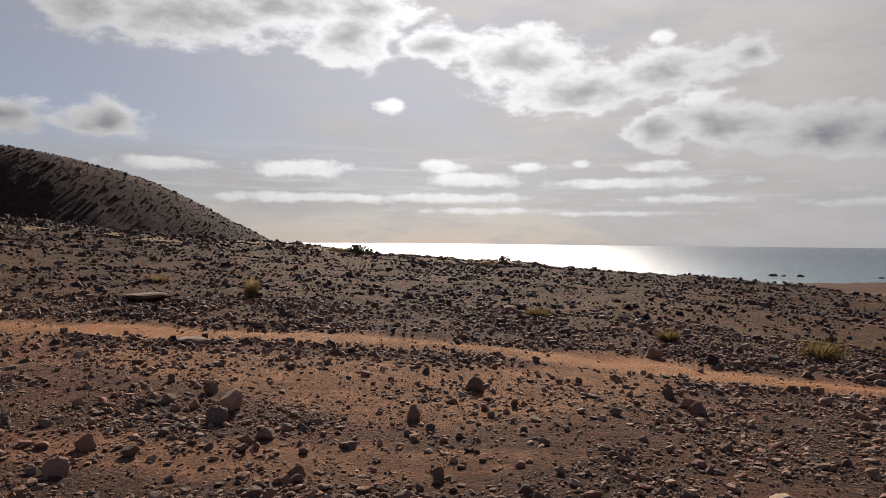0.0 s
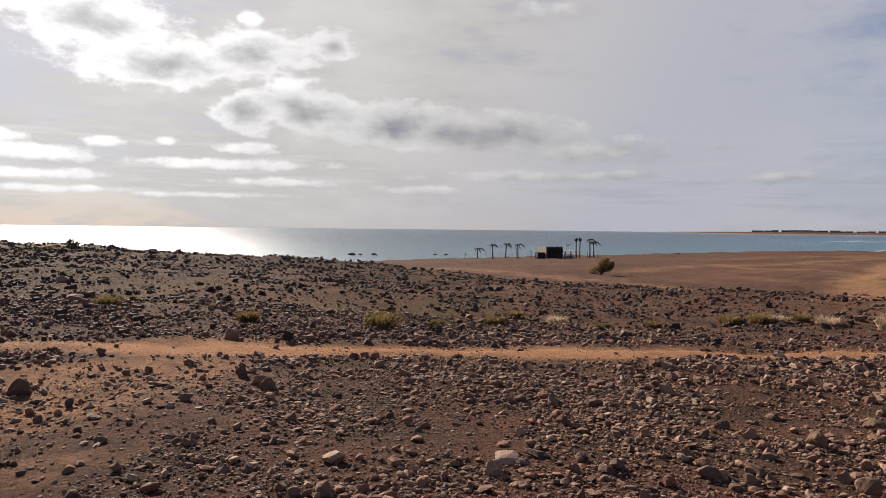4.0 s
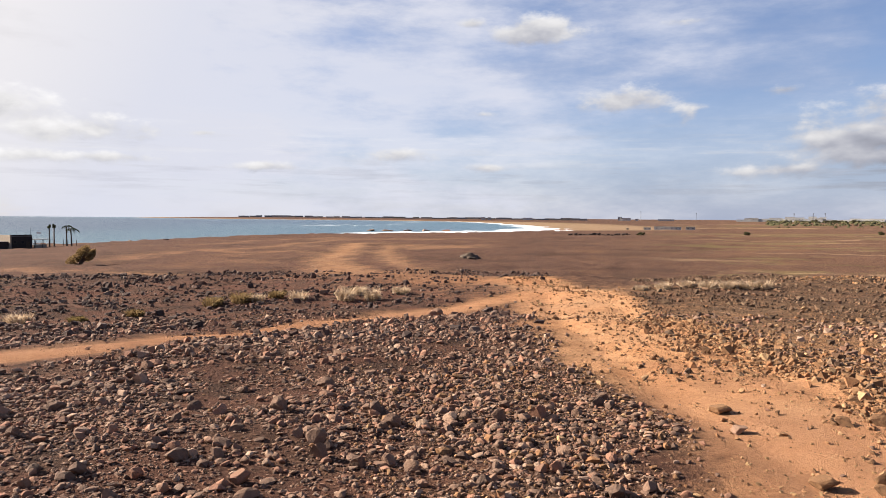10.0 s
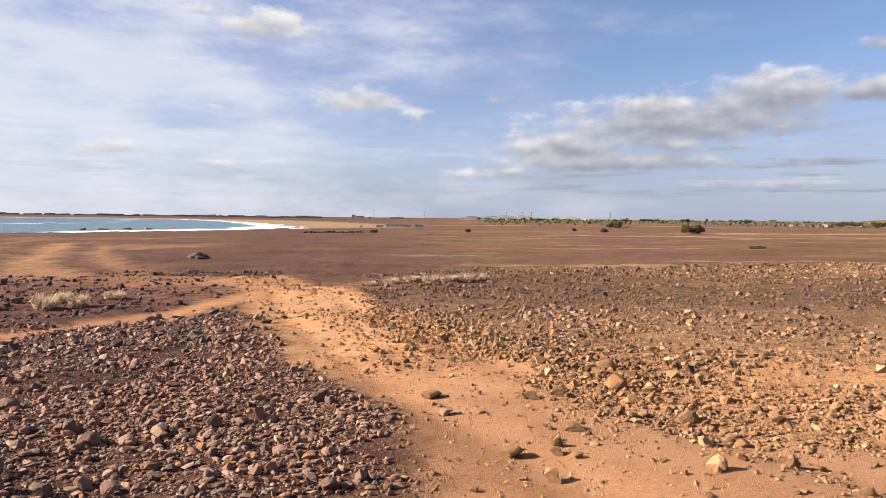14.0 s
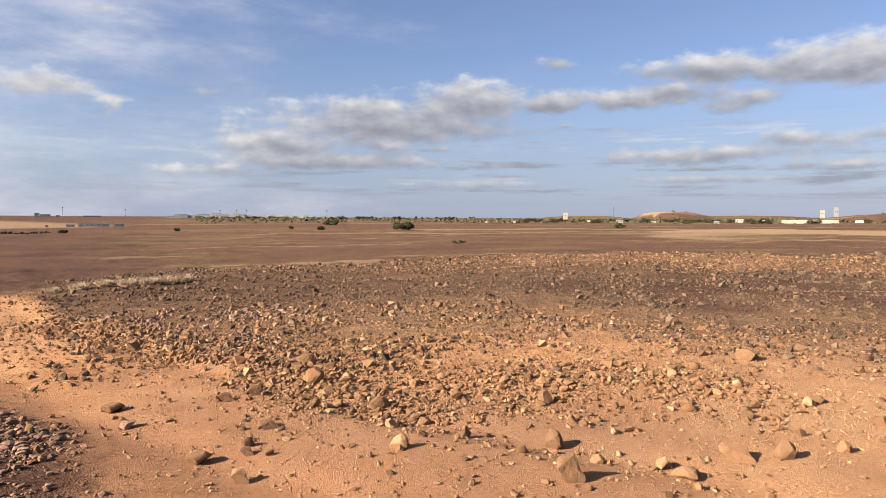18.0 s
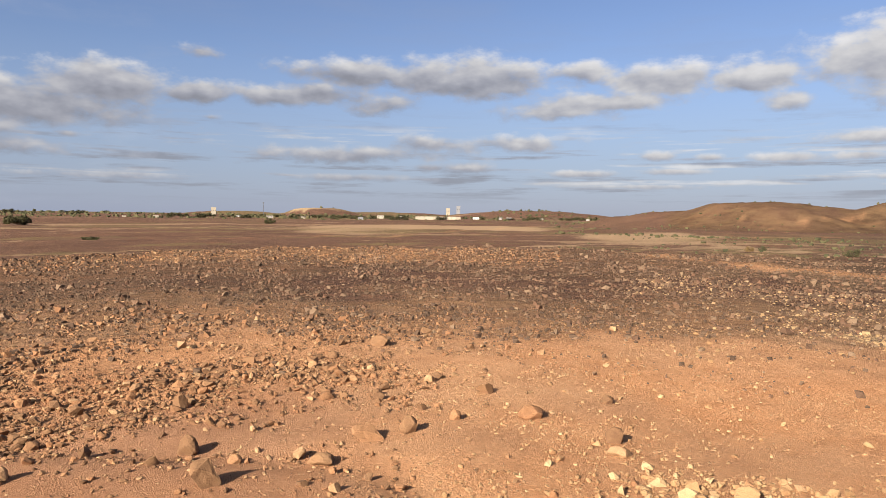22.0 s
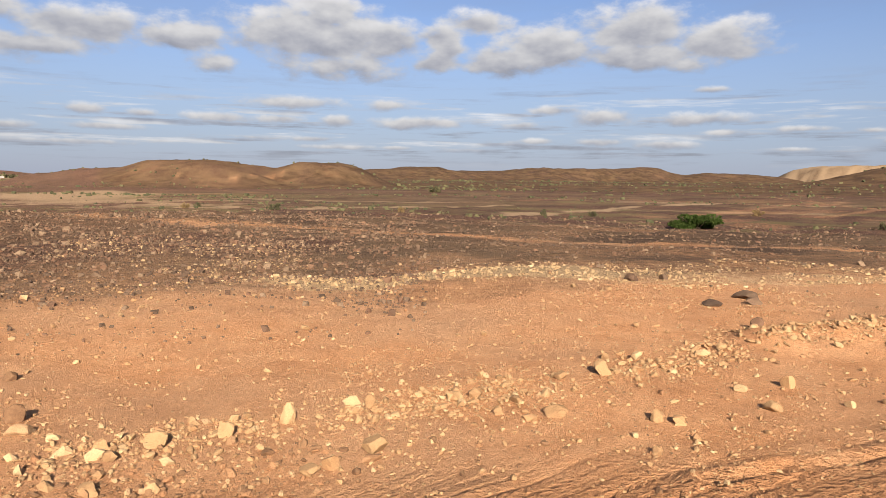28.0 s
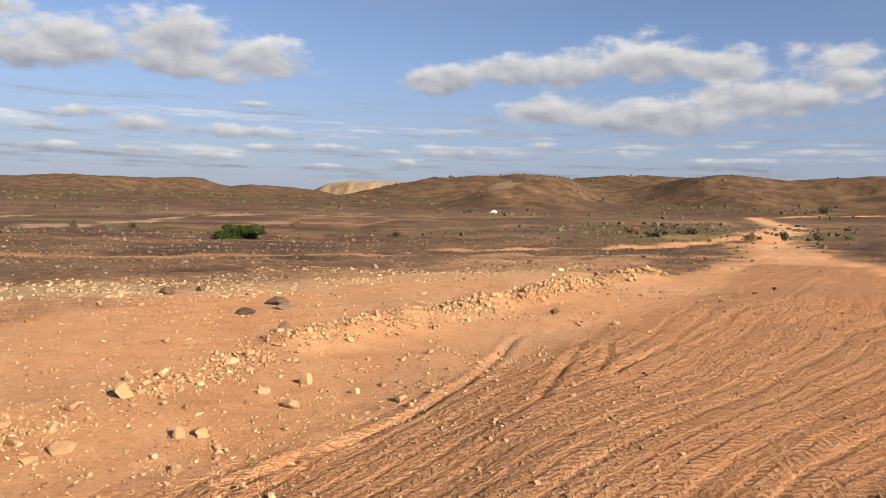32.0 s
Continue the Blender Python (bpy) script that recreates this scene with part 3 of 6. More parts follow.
def sea_material():
    m, n = material("sea")
    pos = n.add("ShaderNodeNewGeometry").outputs["Position"]
    foam = n.add("ShaderNodeAttribute", attribute_name="foam").outputs["Fac"]
    depth = n.add("ShaderNodeAttribute", attribute_name="depth").outputs["Fac"]
    long = n.vec("MULTIPLY", pos, (0.25, 1.0, 1.0))
    swell, chop = n.noise(long, 0.12, 6.0, 0.65), n.noise(pos, 0.55, 6.0, 0.65)
    body = n.mix(n.range(depth, 0.5, 6.0), (0.040, 0.098, 0.135), (0.016, 0.046, 0.088))
    white = n.math("MULTIPLY", n.range(n.math("ADD", foam, n.math("SUBTRACT", n.noise(pos, 0.16, 6.0, 0.7), 0.5)), 0.35, 0.8), 0.95)
    col = n.mix(white, body, (0.85, 0.87, 0.88))
    h = n.math("ADD", n.math("MULTIPLY", swell, 3.0), chop)
    return finish(m, n, col, n.math("ADD", 0.30, n.math("MULTIPLY", white, 0.5)), h, 0.6, 1.2, specular=0.32)

# ---- ground plan: tracks, sand, grass, stones ----


def line_distance(x, y, points):
    best = np.full(np.shape(x), 1e9)
    for (ax, ay), (bx, by) in zip(points, points[1:]):
        dx, dy = bx - ax, by - ay
        t = np.clip(((x - ax) * dx + (y - ay) * dy) / (dx * dx + dy * dy), 0, 1)
        best = np.minimum(best, np.hypot(x - ax - t * dx, y - ay - t * dy))
    return best


TRACK_RIM = [(-14, 7.5), (-9.4, 8.8), (-6.6, 10.6), (-2.7, 10.9), (0.5, 10.8), (3.0, 9.9), (5.5, 9.4), (10.2, 10.2), (16.3, 9.7), (21, 9.3)]
TRACK_BROAD = [(26, 13), (20, 8.2), (15.5, 6.0), (10.3, 3.0), (7.8, 1.3), (6.2, 0.0), (5.4, -0.8), (4, -2.2)]
TRACK_VALLEY = [(60, -52), (35, -44), (20.8, -32.5), (11.3, -32), (3.1, -30), (-3.5, -26.2), (-15.7, -31), (-30, -30), (-45, -31)]
TRACK_PLAIN = [(23.1, 10.1), (24, 15), (30, 22), (73.6, 64.5), (92, 84), (110.5, 98.8), (150, 127), (175, 147)]
TRACK_PLAIN_2 = [(23.5, 10.5), (28, 16.5), (70.1, 48.9), (106.7, 81.3), (135, 104), (169.9, 128.5)]
STREAKS = ([(67, 110), (101, 136), (135, 149), (198, 177)], [(40, 137), (45, 113), (47, 88), (48, 68), (36, 45)], [(118, 152), (110, 126), (123, 123), (117, 104)], [(150, 190), (190, 210), (250, 220)])
TRACK_FAR = [(-27, -18), (-45, -31), (-62, -45), (-85, -62), (-130, -88), (-240, -180), (-380, -205)]
TRACK_HILL = [(175, -330), (162, -320), (151, -313), (130, -285), (113, -257)]
TRACK_VALLEY_2 = [(-100, -290), (-135, -241), (-150, -157), (-157, -126), (-116, -91)]
TRACK_VALLEY_3 = [(-40, -330), (-86, -303), (-81, -204), (-68, -143), (-45, -115)]
STRIPS_STRAW = ([(95, -125), (80, -135), (63, -119), (43, -94), (34, -92), (30, -111)], [(34, -91), (23, -124), (3, -152)], [(84, -75), (86, -115), (61, -115), (35, -99)], [(2, -100), (-19, -142), (-50, -176)])
STRIPS_TAN = ([(112, -181), (97, -237), (65, -242)], [(9, -395), (-46, -483), (-93, -446)], [(-23, -110), (-58, -163), (-91, -212)], [(-50, -170), (-84, -202)], [(-87, -107), (-182, -143), (-400, -240)], [(175, -55), (181, -91), (154, -109), (300, -330)], [(143, -323), (129, -363)], [(-208, -439), (-192, -279)])
TRACK_SIDE = [(-25, -42), (-56, -51), (-75, -58), (-100, -66)]
TRACK_WEST = [(1.5, -1.6), (-0.3, -2.2), (-2.5, -2.9), (-4.7, -4.0), (-7.6, -5.5), (-13.2, -8.5), (-20, -12.6), (-27, -17.6)]


def blot(x, y, cx, cy, rx, ry, turn=0.0):
    c, s = math.cos(radians(turn)), math.sin(radians(turn))
    return np.hypot(((x - cx) * c + (y - cy) * s) / rx, ((y - cy) * c - (x - cx) * s) / ry)


def zones(x, y):
    """Shares of bare orange soil, dark gravel, straw-coloured grass, pale chips and green scrub. Dark above 1.35 also
    carries painted-in shade.
    """
    az, r = polar(x, y)
    n1, n2 = fbm(x / 2.3, y / 2.3, 4, 1), fbm(x / 9, y / 9, 4, 3)
    n3 = fbm(x / 60, y / 60, 4, 4)
    w = n1 * 0.9
    soil = np.zeros_like(x)

    def track(points, half, soft, strength=1.0):
        d = line_distance(x, y, points) + w * soft
        return strength * (1 - smooth_step(half - soft, half + soft, d))

    soil = np.maximum(soil, track(TRACK_RIM, 0.6, 0.65, 0.88))
    soil = np.maximum(soil, track(TRACK_BROAD, 1.65, 0.9, 0.9))
    soil = np.maximum(soil, track(TRACK_VALLEY, 1.3, 1.2, 0.62))
    soil = np.maximum(soil, track(TRACK_PLAIN, 4.0, 4.5, 0.46))
    soil = np.maximum(soil, track(TRACK_PLAIN_2, 2.6, 4.0, 0.40))
    for points in STREAKS:
        soil = np.maximum(soil, track(points, 3.5, 6.0, 0.36))
    soil = np.maximum(soil, track([(-6.3, -16.4), (-11, -19.2), (-24, -29), (-45, -31)], 1.6, 1.8, 0.7))
    soil = np.maximum(soil, track(TRACK_FAR, 3.2, 2.5, 0.9))
    soil = np.maximum(soil, track(TRACK_SIDE, 2.0, 1.5, 0.8))
    for points, half in ((TRACK_HILL, 1.4), (TRACK_VALLEY_2, 2.2), (TRACK_VALLEY_3, 1.8)):
        soil = np.maximum(soil, track(points, half * 0.7, 1.0, 0.36))
    for points in STRIPS_TAN:
        soil = np.maximum(soil, track(points, 2.0, 4.0, 0.42))
    soil = np.maximum(soil, track(TRACK_WEST, 3.8, 1.6))
    # the open sandy ground beside the tracks, thinning outwards
    sand = 1 - smooth_step(0.5, 1.3, blot(x, y, 2.5, -5.6, 7.5, 5.6, 25) + n1 * 0.35)
    sand = np.maximum(sand, 1 - smooth_step(0.75, 1.2, blot(x, y, -6, -9, 10, 6.5, 35) + n1 * 0.25))
    sand = np.maximum(sand, 0.6 * (1 - smooth_step(0.6, 1.25, blot(x, y, 0.0, -10.3, 6.0, 3.6, 0) + n1 * 0.3)))
    sand = np.maximum(sand, 0.38 * (1 - smooth_step(0.5, 1.2, blot(x, y, -3.6, 4.9, 2.4, 0.7, 15) + n1 * 1.1)))
    sand = np.maximum(sand, 0.45 * (1 - smooth_step(0.55, 1.2, blot(x, y, -4.5, 8.0, 5.0, 1.9, 12) + n1 * 0.9)))
    sand = np.maximum(sand, 0.8 * (1 - smooth_step(0.5, 1.2, blot(x, y, -1.8, 3.4, 1.5, 0.5, 20) + n1 * 0.9)))
    east = smooth_step(66, 84, az + n1 * 8) * (1 - smooth_step(150, 175, az))
    sand = np.maximum(sand, east * (1 - 0.62 * smooth_step(6.0, 13, r + n1 * 4) - 0.22 * smooth_step(14, 24, r + n2 * 8)))
    crest = np.exp(-((r - 38 + n2 * 12) / 7.0) ** 2) * smooth_step(92, 110, az) * (1 - smooth_step(128, 142, az))
    sand = np.maximum(sand, 0.34 * crest)
    soil = np.maximum(soil, sand)
    # the plain beyond is partly red earth
    plain = smooth_step(40, 70, r) * smooth_step(32, 44, az) * (1 - smooth_step(66, 80, az)) * (1 - smooth_step(260, 380, r))
    soil = np.maximum(soil, 0.30 * plain * smooth_step(-0.10, 0.25, n3 + 0.4 * n2))
    west = smooth_step(168, 185, az) * (r > 12)
    soil = np.maximum(soil, 0.30 * west * (1 - smooth_step(180, 280, r)) * smooth_step(-0.1, 0.3, n3 + n2))
    dark = np.clip(0.95 - soil * 1.0, 0, 1) * (1 - 0.25 * smooth_step(60, 160, r) * smooth_step(34, 46, az))
    valley = smooth_step(146, 160, az) * smooth_step(12, 18, r)
    dark = dark * (1 - 0.85 * np.maximum(valley, west)) * (1 - 0.42 * east * (r < 60))
    # second term: the seaside hill's face, darkened in colour because it is backlit
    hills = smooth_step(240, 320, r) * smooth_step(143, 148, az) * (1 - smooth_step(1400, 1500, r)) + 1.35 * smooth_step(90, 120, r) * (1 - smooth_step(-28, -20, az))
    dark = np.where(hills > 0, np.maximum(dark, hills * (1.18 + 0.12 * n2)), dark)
    patch = 0.66 * (1 - smooth_step(0.45, 1.15, blot(x, y, 14.5, -16, 12, 6.5, 44) + n1 * 0.7))
    patch = np.maximum(patch, 0.38 * (1 - smooth_step(0.5, 1.2, line_distance(x, y, [(3, -16.5), (-3, -16.5), (-9, -19), (-15, -21)]) / 1.9 + n1 * 0.8)))
    dark = np.maximum(dark, patch)
    # the ridge: darker rock, with its backlit shade put into the ground colour
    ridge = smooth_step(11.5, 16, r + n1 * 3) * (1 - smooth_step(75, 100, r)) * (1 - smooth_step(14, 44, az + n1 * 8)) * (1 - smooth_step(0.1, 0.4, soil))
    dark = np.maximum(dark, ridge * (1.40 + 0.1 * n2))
    corner = 0.95 * (1 - smooth_step(0.6, 1.15, blot(x, y, 6.3, 2.9, 2.4, 1.15, 35) + n1 * 0.5))
    dark = np.maximum(dark, corner)
    tan = 0.5 * (1 - smooth_step(0.6, 1.3, line_distance(x, y, [(1, -15.5), (-6, -15.5), (-14, -18), (-24, -26)]) / 3.0 + n1 * 0.8))
    soil = np.maximum(soil * (1 - 0.8 * np.maximum(patch, corner)), tan * (1 - 0.7 * patch))
    # streaks of dry grass across the flats
    streak = fbm(az / 24.0, np.log(np.maximum(r, 1)) * 20.0, 3, 5)
    flats = smooth_step(45, 80, r) * smooth_step(66, 80, az) * (1 - smooth_step(205, 225, az)) * np.where(az > 142, 1 - smooth_step(220, 330, r), 1)
    dark = np.maximum(dark, flats * np.maximum(smooth_step(-0.05, 0.2, -streak) * 0.95, np.where(az < 142, 0.8, 0.0)))
    straw = flats * smooth_step(0.18, 0.34, streak) * 0.55
    straw = np.maximum(straw, (1 - smooth_step(0.5, 1.1, blot(x, y, *place(128, 330), 110, 60, -38) + n3 * 0.8)) * 0.9)
    straw = np.maximum(straw, (1 - smooth_step(0.5, 1.1, blot(x, y, *place(146, 210), 60, 24, -60) + n3 * 0.8)) * 0.8)
    straw = np.maximum(straw, (1 - smooth_step(0.6, 1.2, blot(x, y, *place(-22, 52), 22, 6, 25) + n1)) * 0.6)
    straw = np.maximum(straw, (0.62 + 0.5 * n2) * smooth_step(1500, 1560, r) * (1 - smooth_step(1880, 1950, r)) * smooth_step(198, 199.5, az) * (1 - smooth_step(217, 219, az)))
    straw = np.maximum(straw, 0.5 * (1 - smooth_step(0.7, 1.3, blot(x, y, *place(119.5, 2290), 110, 110, 0))))
    straw = np.maximum(straw, 0.8 * (1 - smooth_step(0.6, 1.3, blot(x, y, *place(225, 900), 75, 60, 0) + n2)))
    straw = np.maximum(straw, 0.5 * (1 - smooth_step(0.4, 1.3, blot(x, y, *place(214, 372), 18, 22, 0) + n2)))
    for points in STRIPS_STRAW:
        straw = np.maximum(straw, 0.75 * (1 - smooth_step(0.5, 4.5, line_distance(x, y, points) + n2 * 5)))
    low = height(x, y, False) - SEA
    straw = np.maximum(straw, 0.6 * smooth_step(560, 700, r) * (az < 80) * (1 - smooth_step(0.9, 2.2, low)))
    pale = np.zeros_like(x)
    pale = np.maximum(pale, 1 - smooth_step(0.4, 1.15, line_distance(x, y, [(3.6, -12.8), (2.4, -13.2), (1.2, -14.0), (-0.8, -14.6)]) / 1.0 + n1 * 1.3))
    pale = np.maximum(pale, 0.5 * (1 - smooth_step(0.4, 1.2, line_distance(x, y, [(-0.8, -14.6), (-4.2, -14.2), (-8.4, -14.9), (-15, -17.5)]) / 1.2 + n1 * 1.4)))
    pale = np.maximum(pale, 0.26 * (1 - smooth_step(0.5, 1.2, line_distance(x, y, [(15, -22), (10.8, -19), (7.9, -17.5), (5.5, -15)]) / 2.2 + n1 * 1.8)))
    pale = np.maximum(pale, 0.34 * (1 - smooth_step(0.5, 1.2, line_distance(x, y, [(0, -14.5), (-8, -16), (-16, -18.5)]) / 2.4 + n1 * 1.1)))
    pale = np.maximum(pale, 0.9 * (1 - smooth_step(0.6, 1.1, blot(x, y, *place(118.4, 2230), 60, 60, 0) + n2 * 0.6)))
    green = flats * smooth_step(0.05, 0.3, fbm(az / 14.0, np.log(np.maximum(r, 1)) * 20.0, 4, 2)) * 0.7
    green = np.maximum(green, (1 - smooth_step(0.5, 1.1, blot(x, y, *place(230, 95), 22, 14, 0) + n3)) * 0.9)
    ruddy = np.maximum(1 - smooth_step(52, 72, az + n1 * 6), 0.85 * smooth_step(60, 74, az) * (1 - smooth_step(112, 130, az + n1 * 10)) * (1 - smooth_step(7.0, 9.5, r + n1 * 2)))
    ruddy = ruddy * (1 - 0.6 * smooth_step(30, 60, r))
    churn = 1 - smooth_step(1.7, 2.5, line_distance(x, y, TRACK_WEST) + n1 * 0.4)
    return soil, dark, straw, pale, green, churn, ruddy


RUT_A = [(-1.0, -4.25), (-1.9, -4.65), (-2.6, -5.0), (-3.4, -5.6), (-4.2, -6.3), (-5.2, -7.3)]
RUT_B = [(-3.6, -4.75), (-4.4, -5.5), (-5.2, -6.2), (-5.75, -6.7), (-5.95, -6.75), (-6.0, -6.55), (-5.5, -6.0), (-4.7, -5.3)]
RUT_C = [(-4.6, -5.2), (-5.8, -5.75), (-7.1, -6.3), (-8.7, -7.1), (-11, -8.3), (-16, -11)]


def rut_frame(x, y):
    """Across and along the wheel ruts, which fan out westwards from where the vehicles turn."""
    dx, dy = x - 3.0, y + 1.3
    turn = np.arctan2(-dx, -dy) - radians(68)
    return turn * 9.0 + fbm(x / 2.6, y / 2.6, 3, 1) * 0.18, np.hypot(dx, dy)


def ground_relief(x, y):
    """Ruts of the wheels: two shallow troughs in each track, combed tread in the churned sand."""
    z = np.zeros_like(x)
    for points, half, depth in ((TRACK_BROAD, 0.85, 0.05), (TRACK_RIM, 0.4, 0.03)):
        d = line_distance(x, y, points)
        z -= depth * np.exp(-((d - half) / 0.28) ** 2)
    inside = 1 - smooth_step(1.8, 2.6, line_distance(x, y, TRACK_WEST) + fbm(x / 1.7, y / 1.7, 2, 2) * 0.5)
    bend, _ = rut_frame(x, y)
    rut = 0.3 - 1.1 * np.exp(-(np.sin(bend * math.pi / 0.42) / 0.30) ** 2) + 0.45 * np.sin(bend * 2 * math.pi / 0.74 + 1.0)
    z += inside * (0.009 * rut + fbm(x / 0.35, y / 0.35, 3, 3) * 0.016)
    # the low bank of stones that the wheels pushed up
    bank = line_distance(x, y, [(-2.6, -8.0), (-4.3, -8.7), (-6.2, -9.5), (-8.1, -10.6), (-11, -12.5), (-16, -15.5)])
    z += 0.13 * np.exp(-(bank / 0.45) ** 2) * (1 + fbm(x / 0.5, y / 0.5, 3, 4))
    # wheel marks that leave the track, one with a loop where a wheel turned
    for points, half in ((RUT_A, 0.09), (RUT_B, 0.08), (RUT_C, 0.09)):
        d = line_distance(x, y, points) + fbm(x / 0.3, y / 0.3, 2, 5) * 0.03
        z += 0.018 * np.exp(-((d - half) / 0.045) ** 2) - 0.028 * np.exp(-(d / 0.055) ** 2)
    return z


def surface(x, y):
    return height(x, y) + ground_relief(np.asarray(x, float), np.asarray(y, float))


def grid_mesh(name, verts, rows, cols):
    i = (np.arange(rows - 1)[:, None] * cols + np.arange(cols - 1)[None, :]).ravel()
    quads = np.stack([i, i + 1, i + cols + 1, i + cols], 1)
    return raw_mesh(name, verts, quads)


def raw_mesh(name, verts, polys, smooth=True):
    n, m = polys.shape
    me = bpy.data.meshes.new(name)
    me.vertices.add(len(verts))
    me.vertices.foreach_set("co", np.asarray(verts, np.float32).ravel())
    me.loops.add(n * m)
    me.loops.foreach_set("vertex_index", polys.astype(np.int32).ravel())
    me.polygons.add(n)
    me.polygons.foreach_set("loop_start", np.arange(0, n * m, m, dtype=np.int32))
    me.polygons.foreach_set("loop_total", np.full(n, m, np.int32))
    me.polygons.foreach_set("use_smooth", np.full(n, smooth, bool))
    me.update(calc_edges=True)
    return me


def channel(me, name, values):
    me.attributes.new(name, "FLOAT", "POINT").data.foreach_set("value", np.asarray(values, np.float32))


def build_ground():
    az = np.concatenate([np.arange(-58, 250, 0.39), np.arange(252, 302.1, 2.5)])
    r = np.concatenate([np.linspace(0.05, 1.8, 8), np.geomspace(2.0, 17.5, 290), np.geomspace(17.8, 4900, 235)])
    a = np.radians(az)
    x, y = (r[:, None] * np.sin(a)).ravel(), (r[:, None] * np.cos(a)).ravel()
    z = surface(x, y)
    me = grid_mesh("ground", np.stack([x, y, z], 1), len(r), len(az))
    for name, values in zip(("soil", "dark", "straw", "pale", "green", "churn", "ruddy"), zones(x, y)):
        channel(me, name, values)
    across, along = rut_frame(x, y)
    channel(me, "across", across)
    channel(me, "along", along)
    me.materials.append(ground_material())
    return tagged(new("ground", me), "dry stony ground with orange dirt tracks and brown hills", "ground", kind="structure")


def build_sea():
    az = np.arange(-62, 76, 0.7)
    r = np.geomspace(120, 4900, 140)
    a = np.radians(az)
    x, y = (r[:, None] * np.sin(a)).ravel(), (r[:, None] * np.cos(a)).ravel()
    depth = SEA - height(x, y)
    wave = fbm(az_of(x, y) / 6, np.log(r_of(x, y)) * 30, 3, 2)
    side = 0.30 + 0.70 * smooth_step(44, 54, az_of(x, y))
    foam = side * np.exp(-((depth - 0.05) / 0.25) ** 2) * 0.9 + np.exp(-((depth - 1.5 - wave * 2) / 0.35) ** 2) * smooth_step(0.05, 0.3, wave) * 0.8 * smooth_step(40, 50, az_of(x, y))
    me = grid_mesh("sea", np.stack([x, y, np.full_like(x, SEA)], 1), len(r), len(az))
    channel(me, "foam", np.clip(foam, 0, 1))
    channel(me, "depth", depth)
    me.materials.append(sea_material())
    return tagged(new("sea", me), "blue-grey sea with a line of white surf along the shore", "sea", kind="structure")


def az_of(x, y):
    return polar(x, y)[0]


def r_of(x, y):
    return polar(x, y)[1]

build_ground()
build_sea()

# single stones that stand out: x, y, width, height (metres)
STONES_DARK = []
STONES_DARK += [(-3.74, 6.19, 0.28, 0.22), (-3.61, 5.81, 0.24, 0.15), (-4.25, 6.65, 0.18, 0.13), (-1.81, 8.11, 0.24, 0.18), (-2.07, 6.73, 0.17, 0.15), (-4.04, 4.70, 0.18, 0.14), (-3.78, 4.20, 0.21, 0.13), (-3.64, 4.70, 0.16, 0.10), (-2.83, 16.16, 0.39, 0.19), (-4.20, 21.87, 0.46, 0.19), (0.54, 7.76, 0.21, 0.15), (0.30, 8.53, 0.15, 0.14), (-10.07, 12.82, 1.23, 0.19), (-2.98, 5.51, 0.18, 0.10), (-2.27, 5.62, 0.16, 0.06), (-1.35, 5.05, 0.10, 0.10), (-6.47, 9.50, 0.55, 0.10), (1.88, 4.69, 0.14, 0.12), (5.19, 7.30, 0.24, 0.09), (2.10, 4.95, 0.24, 0.06)]
STONES_DARK += [(4.61, 4.73, 0.17, 0.13), (4.70, 4.61, 0.19, 0.13), (4.58, 6.67, 0.18, 0.11), (3.04, 10.96, 0.36, 0.13), (5.10, 4.02, 0.13, 0.13), (4.93, 3.73, 0.20, 0.12), (4.19, 3.87, 0.18, 0.12), (3.98, 3.65, 0.15, 0.12), (3.29, 3.71, 0.17, 0.10), (0.86, 5.24, 0.21, 0.08), (0.49, 7.99, 0.24, 0.13), (0.22, 11.74, 0.32, 0.18), (14.46, 9.55, 0.36, 0.20), (5.86, 2.81, 0.19, 0.14), (5.60, 3.08, 0.16, 0.12), (5.64, 5.12, 0.21, 0.11), (13.56, 9.09, 0.29, 0.16), (5.42, 3.30, 0.13, 0.10)]
STONES_DARK2 = []
STONES_DARK2 += [(-2.66, -8.67, 0.17, 0.14), (-1.97, -13.84, 0.29, 0.16), (-2.67, -14.21, 0.21, 0.12), (-3.30, -11.28, 0.43, 0.14), (-3.23, -10.61, 0.23, 0.11), (-2.67, -10.56, 0.35, 0.09), (-6.71, -8.50, 0.15, 0.11)]
STONES_TAN = []
STONES_TAN += [(7.24, 1.60, 0.26, 0.10), (7.17, 0.55, 0.16, 0.08), (5.62, 0.61, 0.23, 0.10), (5.85, 0.27, 0.11, 0.08), (5.67, 0.25, 0.11, 0.06), (5.20, 0.26, 0.13, 0.11), (6.27, 0.12, 0.18, 0.06), (8.83, -0.20, 0.28, 0.15), (7.84, -0.30, 0.31, 0.16), (6.88, -0.85, 0.24, 0.12), (4.64, -1.90, 0.20, 0.18), (5.43, -2.07, 0.17, 0.16), (5.48, -0.87, 0.16, 0.12), (4.86, -3.28, 0.26, 0.12), (4.79, -3.65, 0.19, 0.14), (6.57, -2.42, 0.17, 0.13), (6.16, -3.65, 0.16, 0.08), (5.33, -5.00, 0.20, 0.11), (4.84, -4.19, 0.13, 0.09), (7.33, 0.28, 0.18, 0.09)]
STONES_TAN += [(5.76, 0.72, 0.23, 0.10), (5.04, -2.28, 0.13, 0.07), (4.87, -2.68, 0.12, 0.09), (4.70, -2.77, 0.22, 0.09), (8.02, -5.57, 0.28, 0.15), (4.43, -5.78, 0.15, 0.08), (3.63, -4.81, 0.17, 0.14), (3.40, -4.53, 0.20, 0.08), (4.51, -4.81, 0.29, 0.11)]
STONES_OCHRE = []
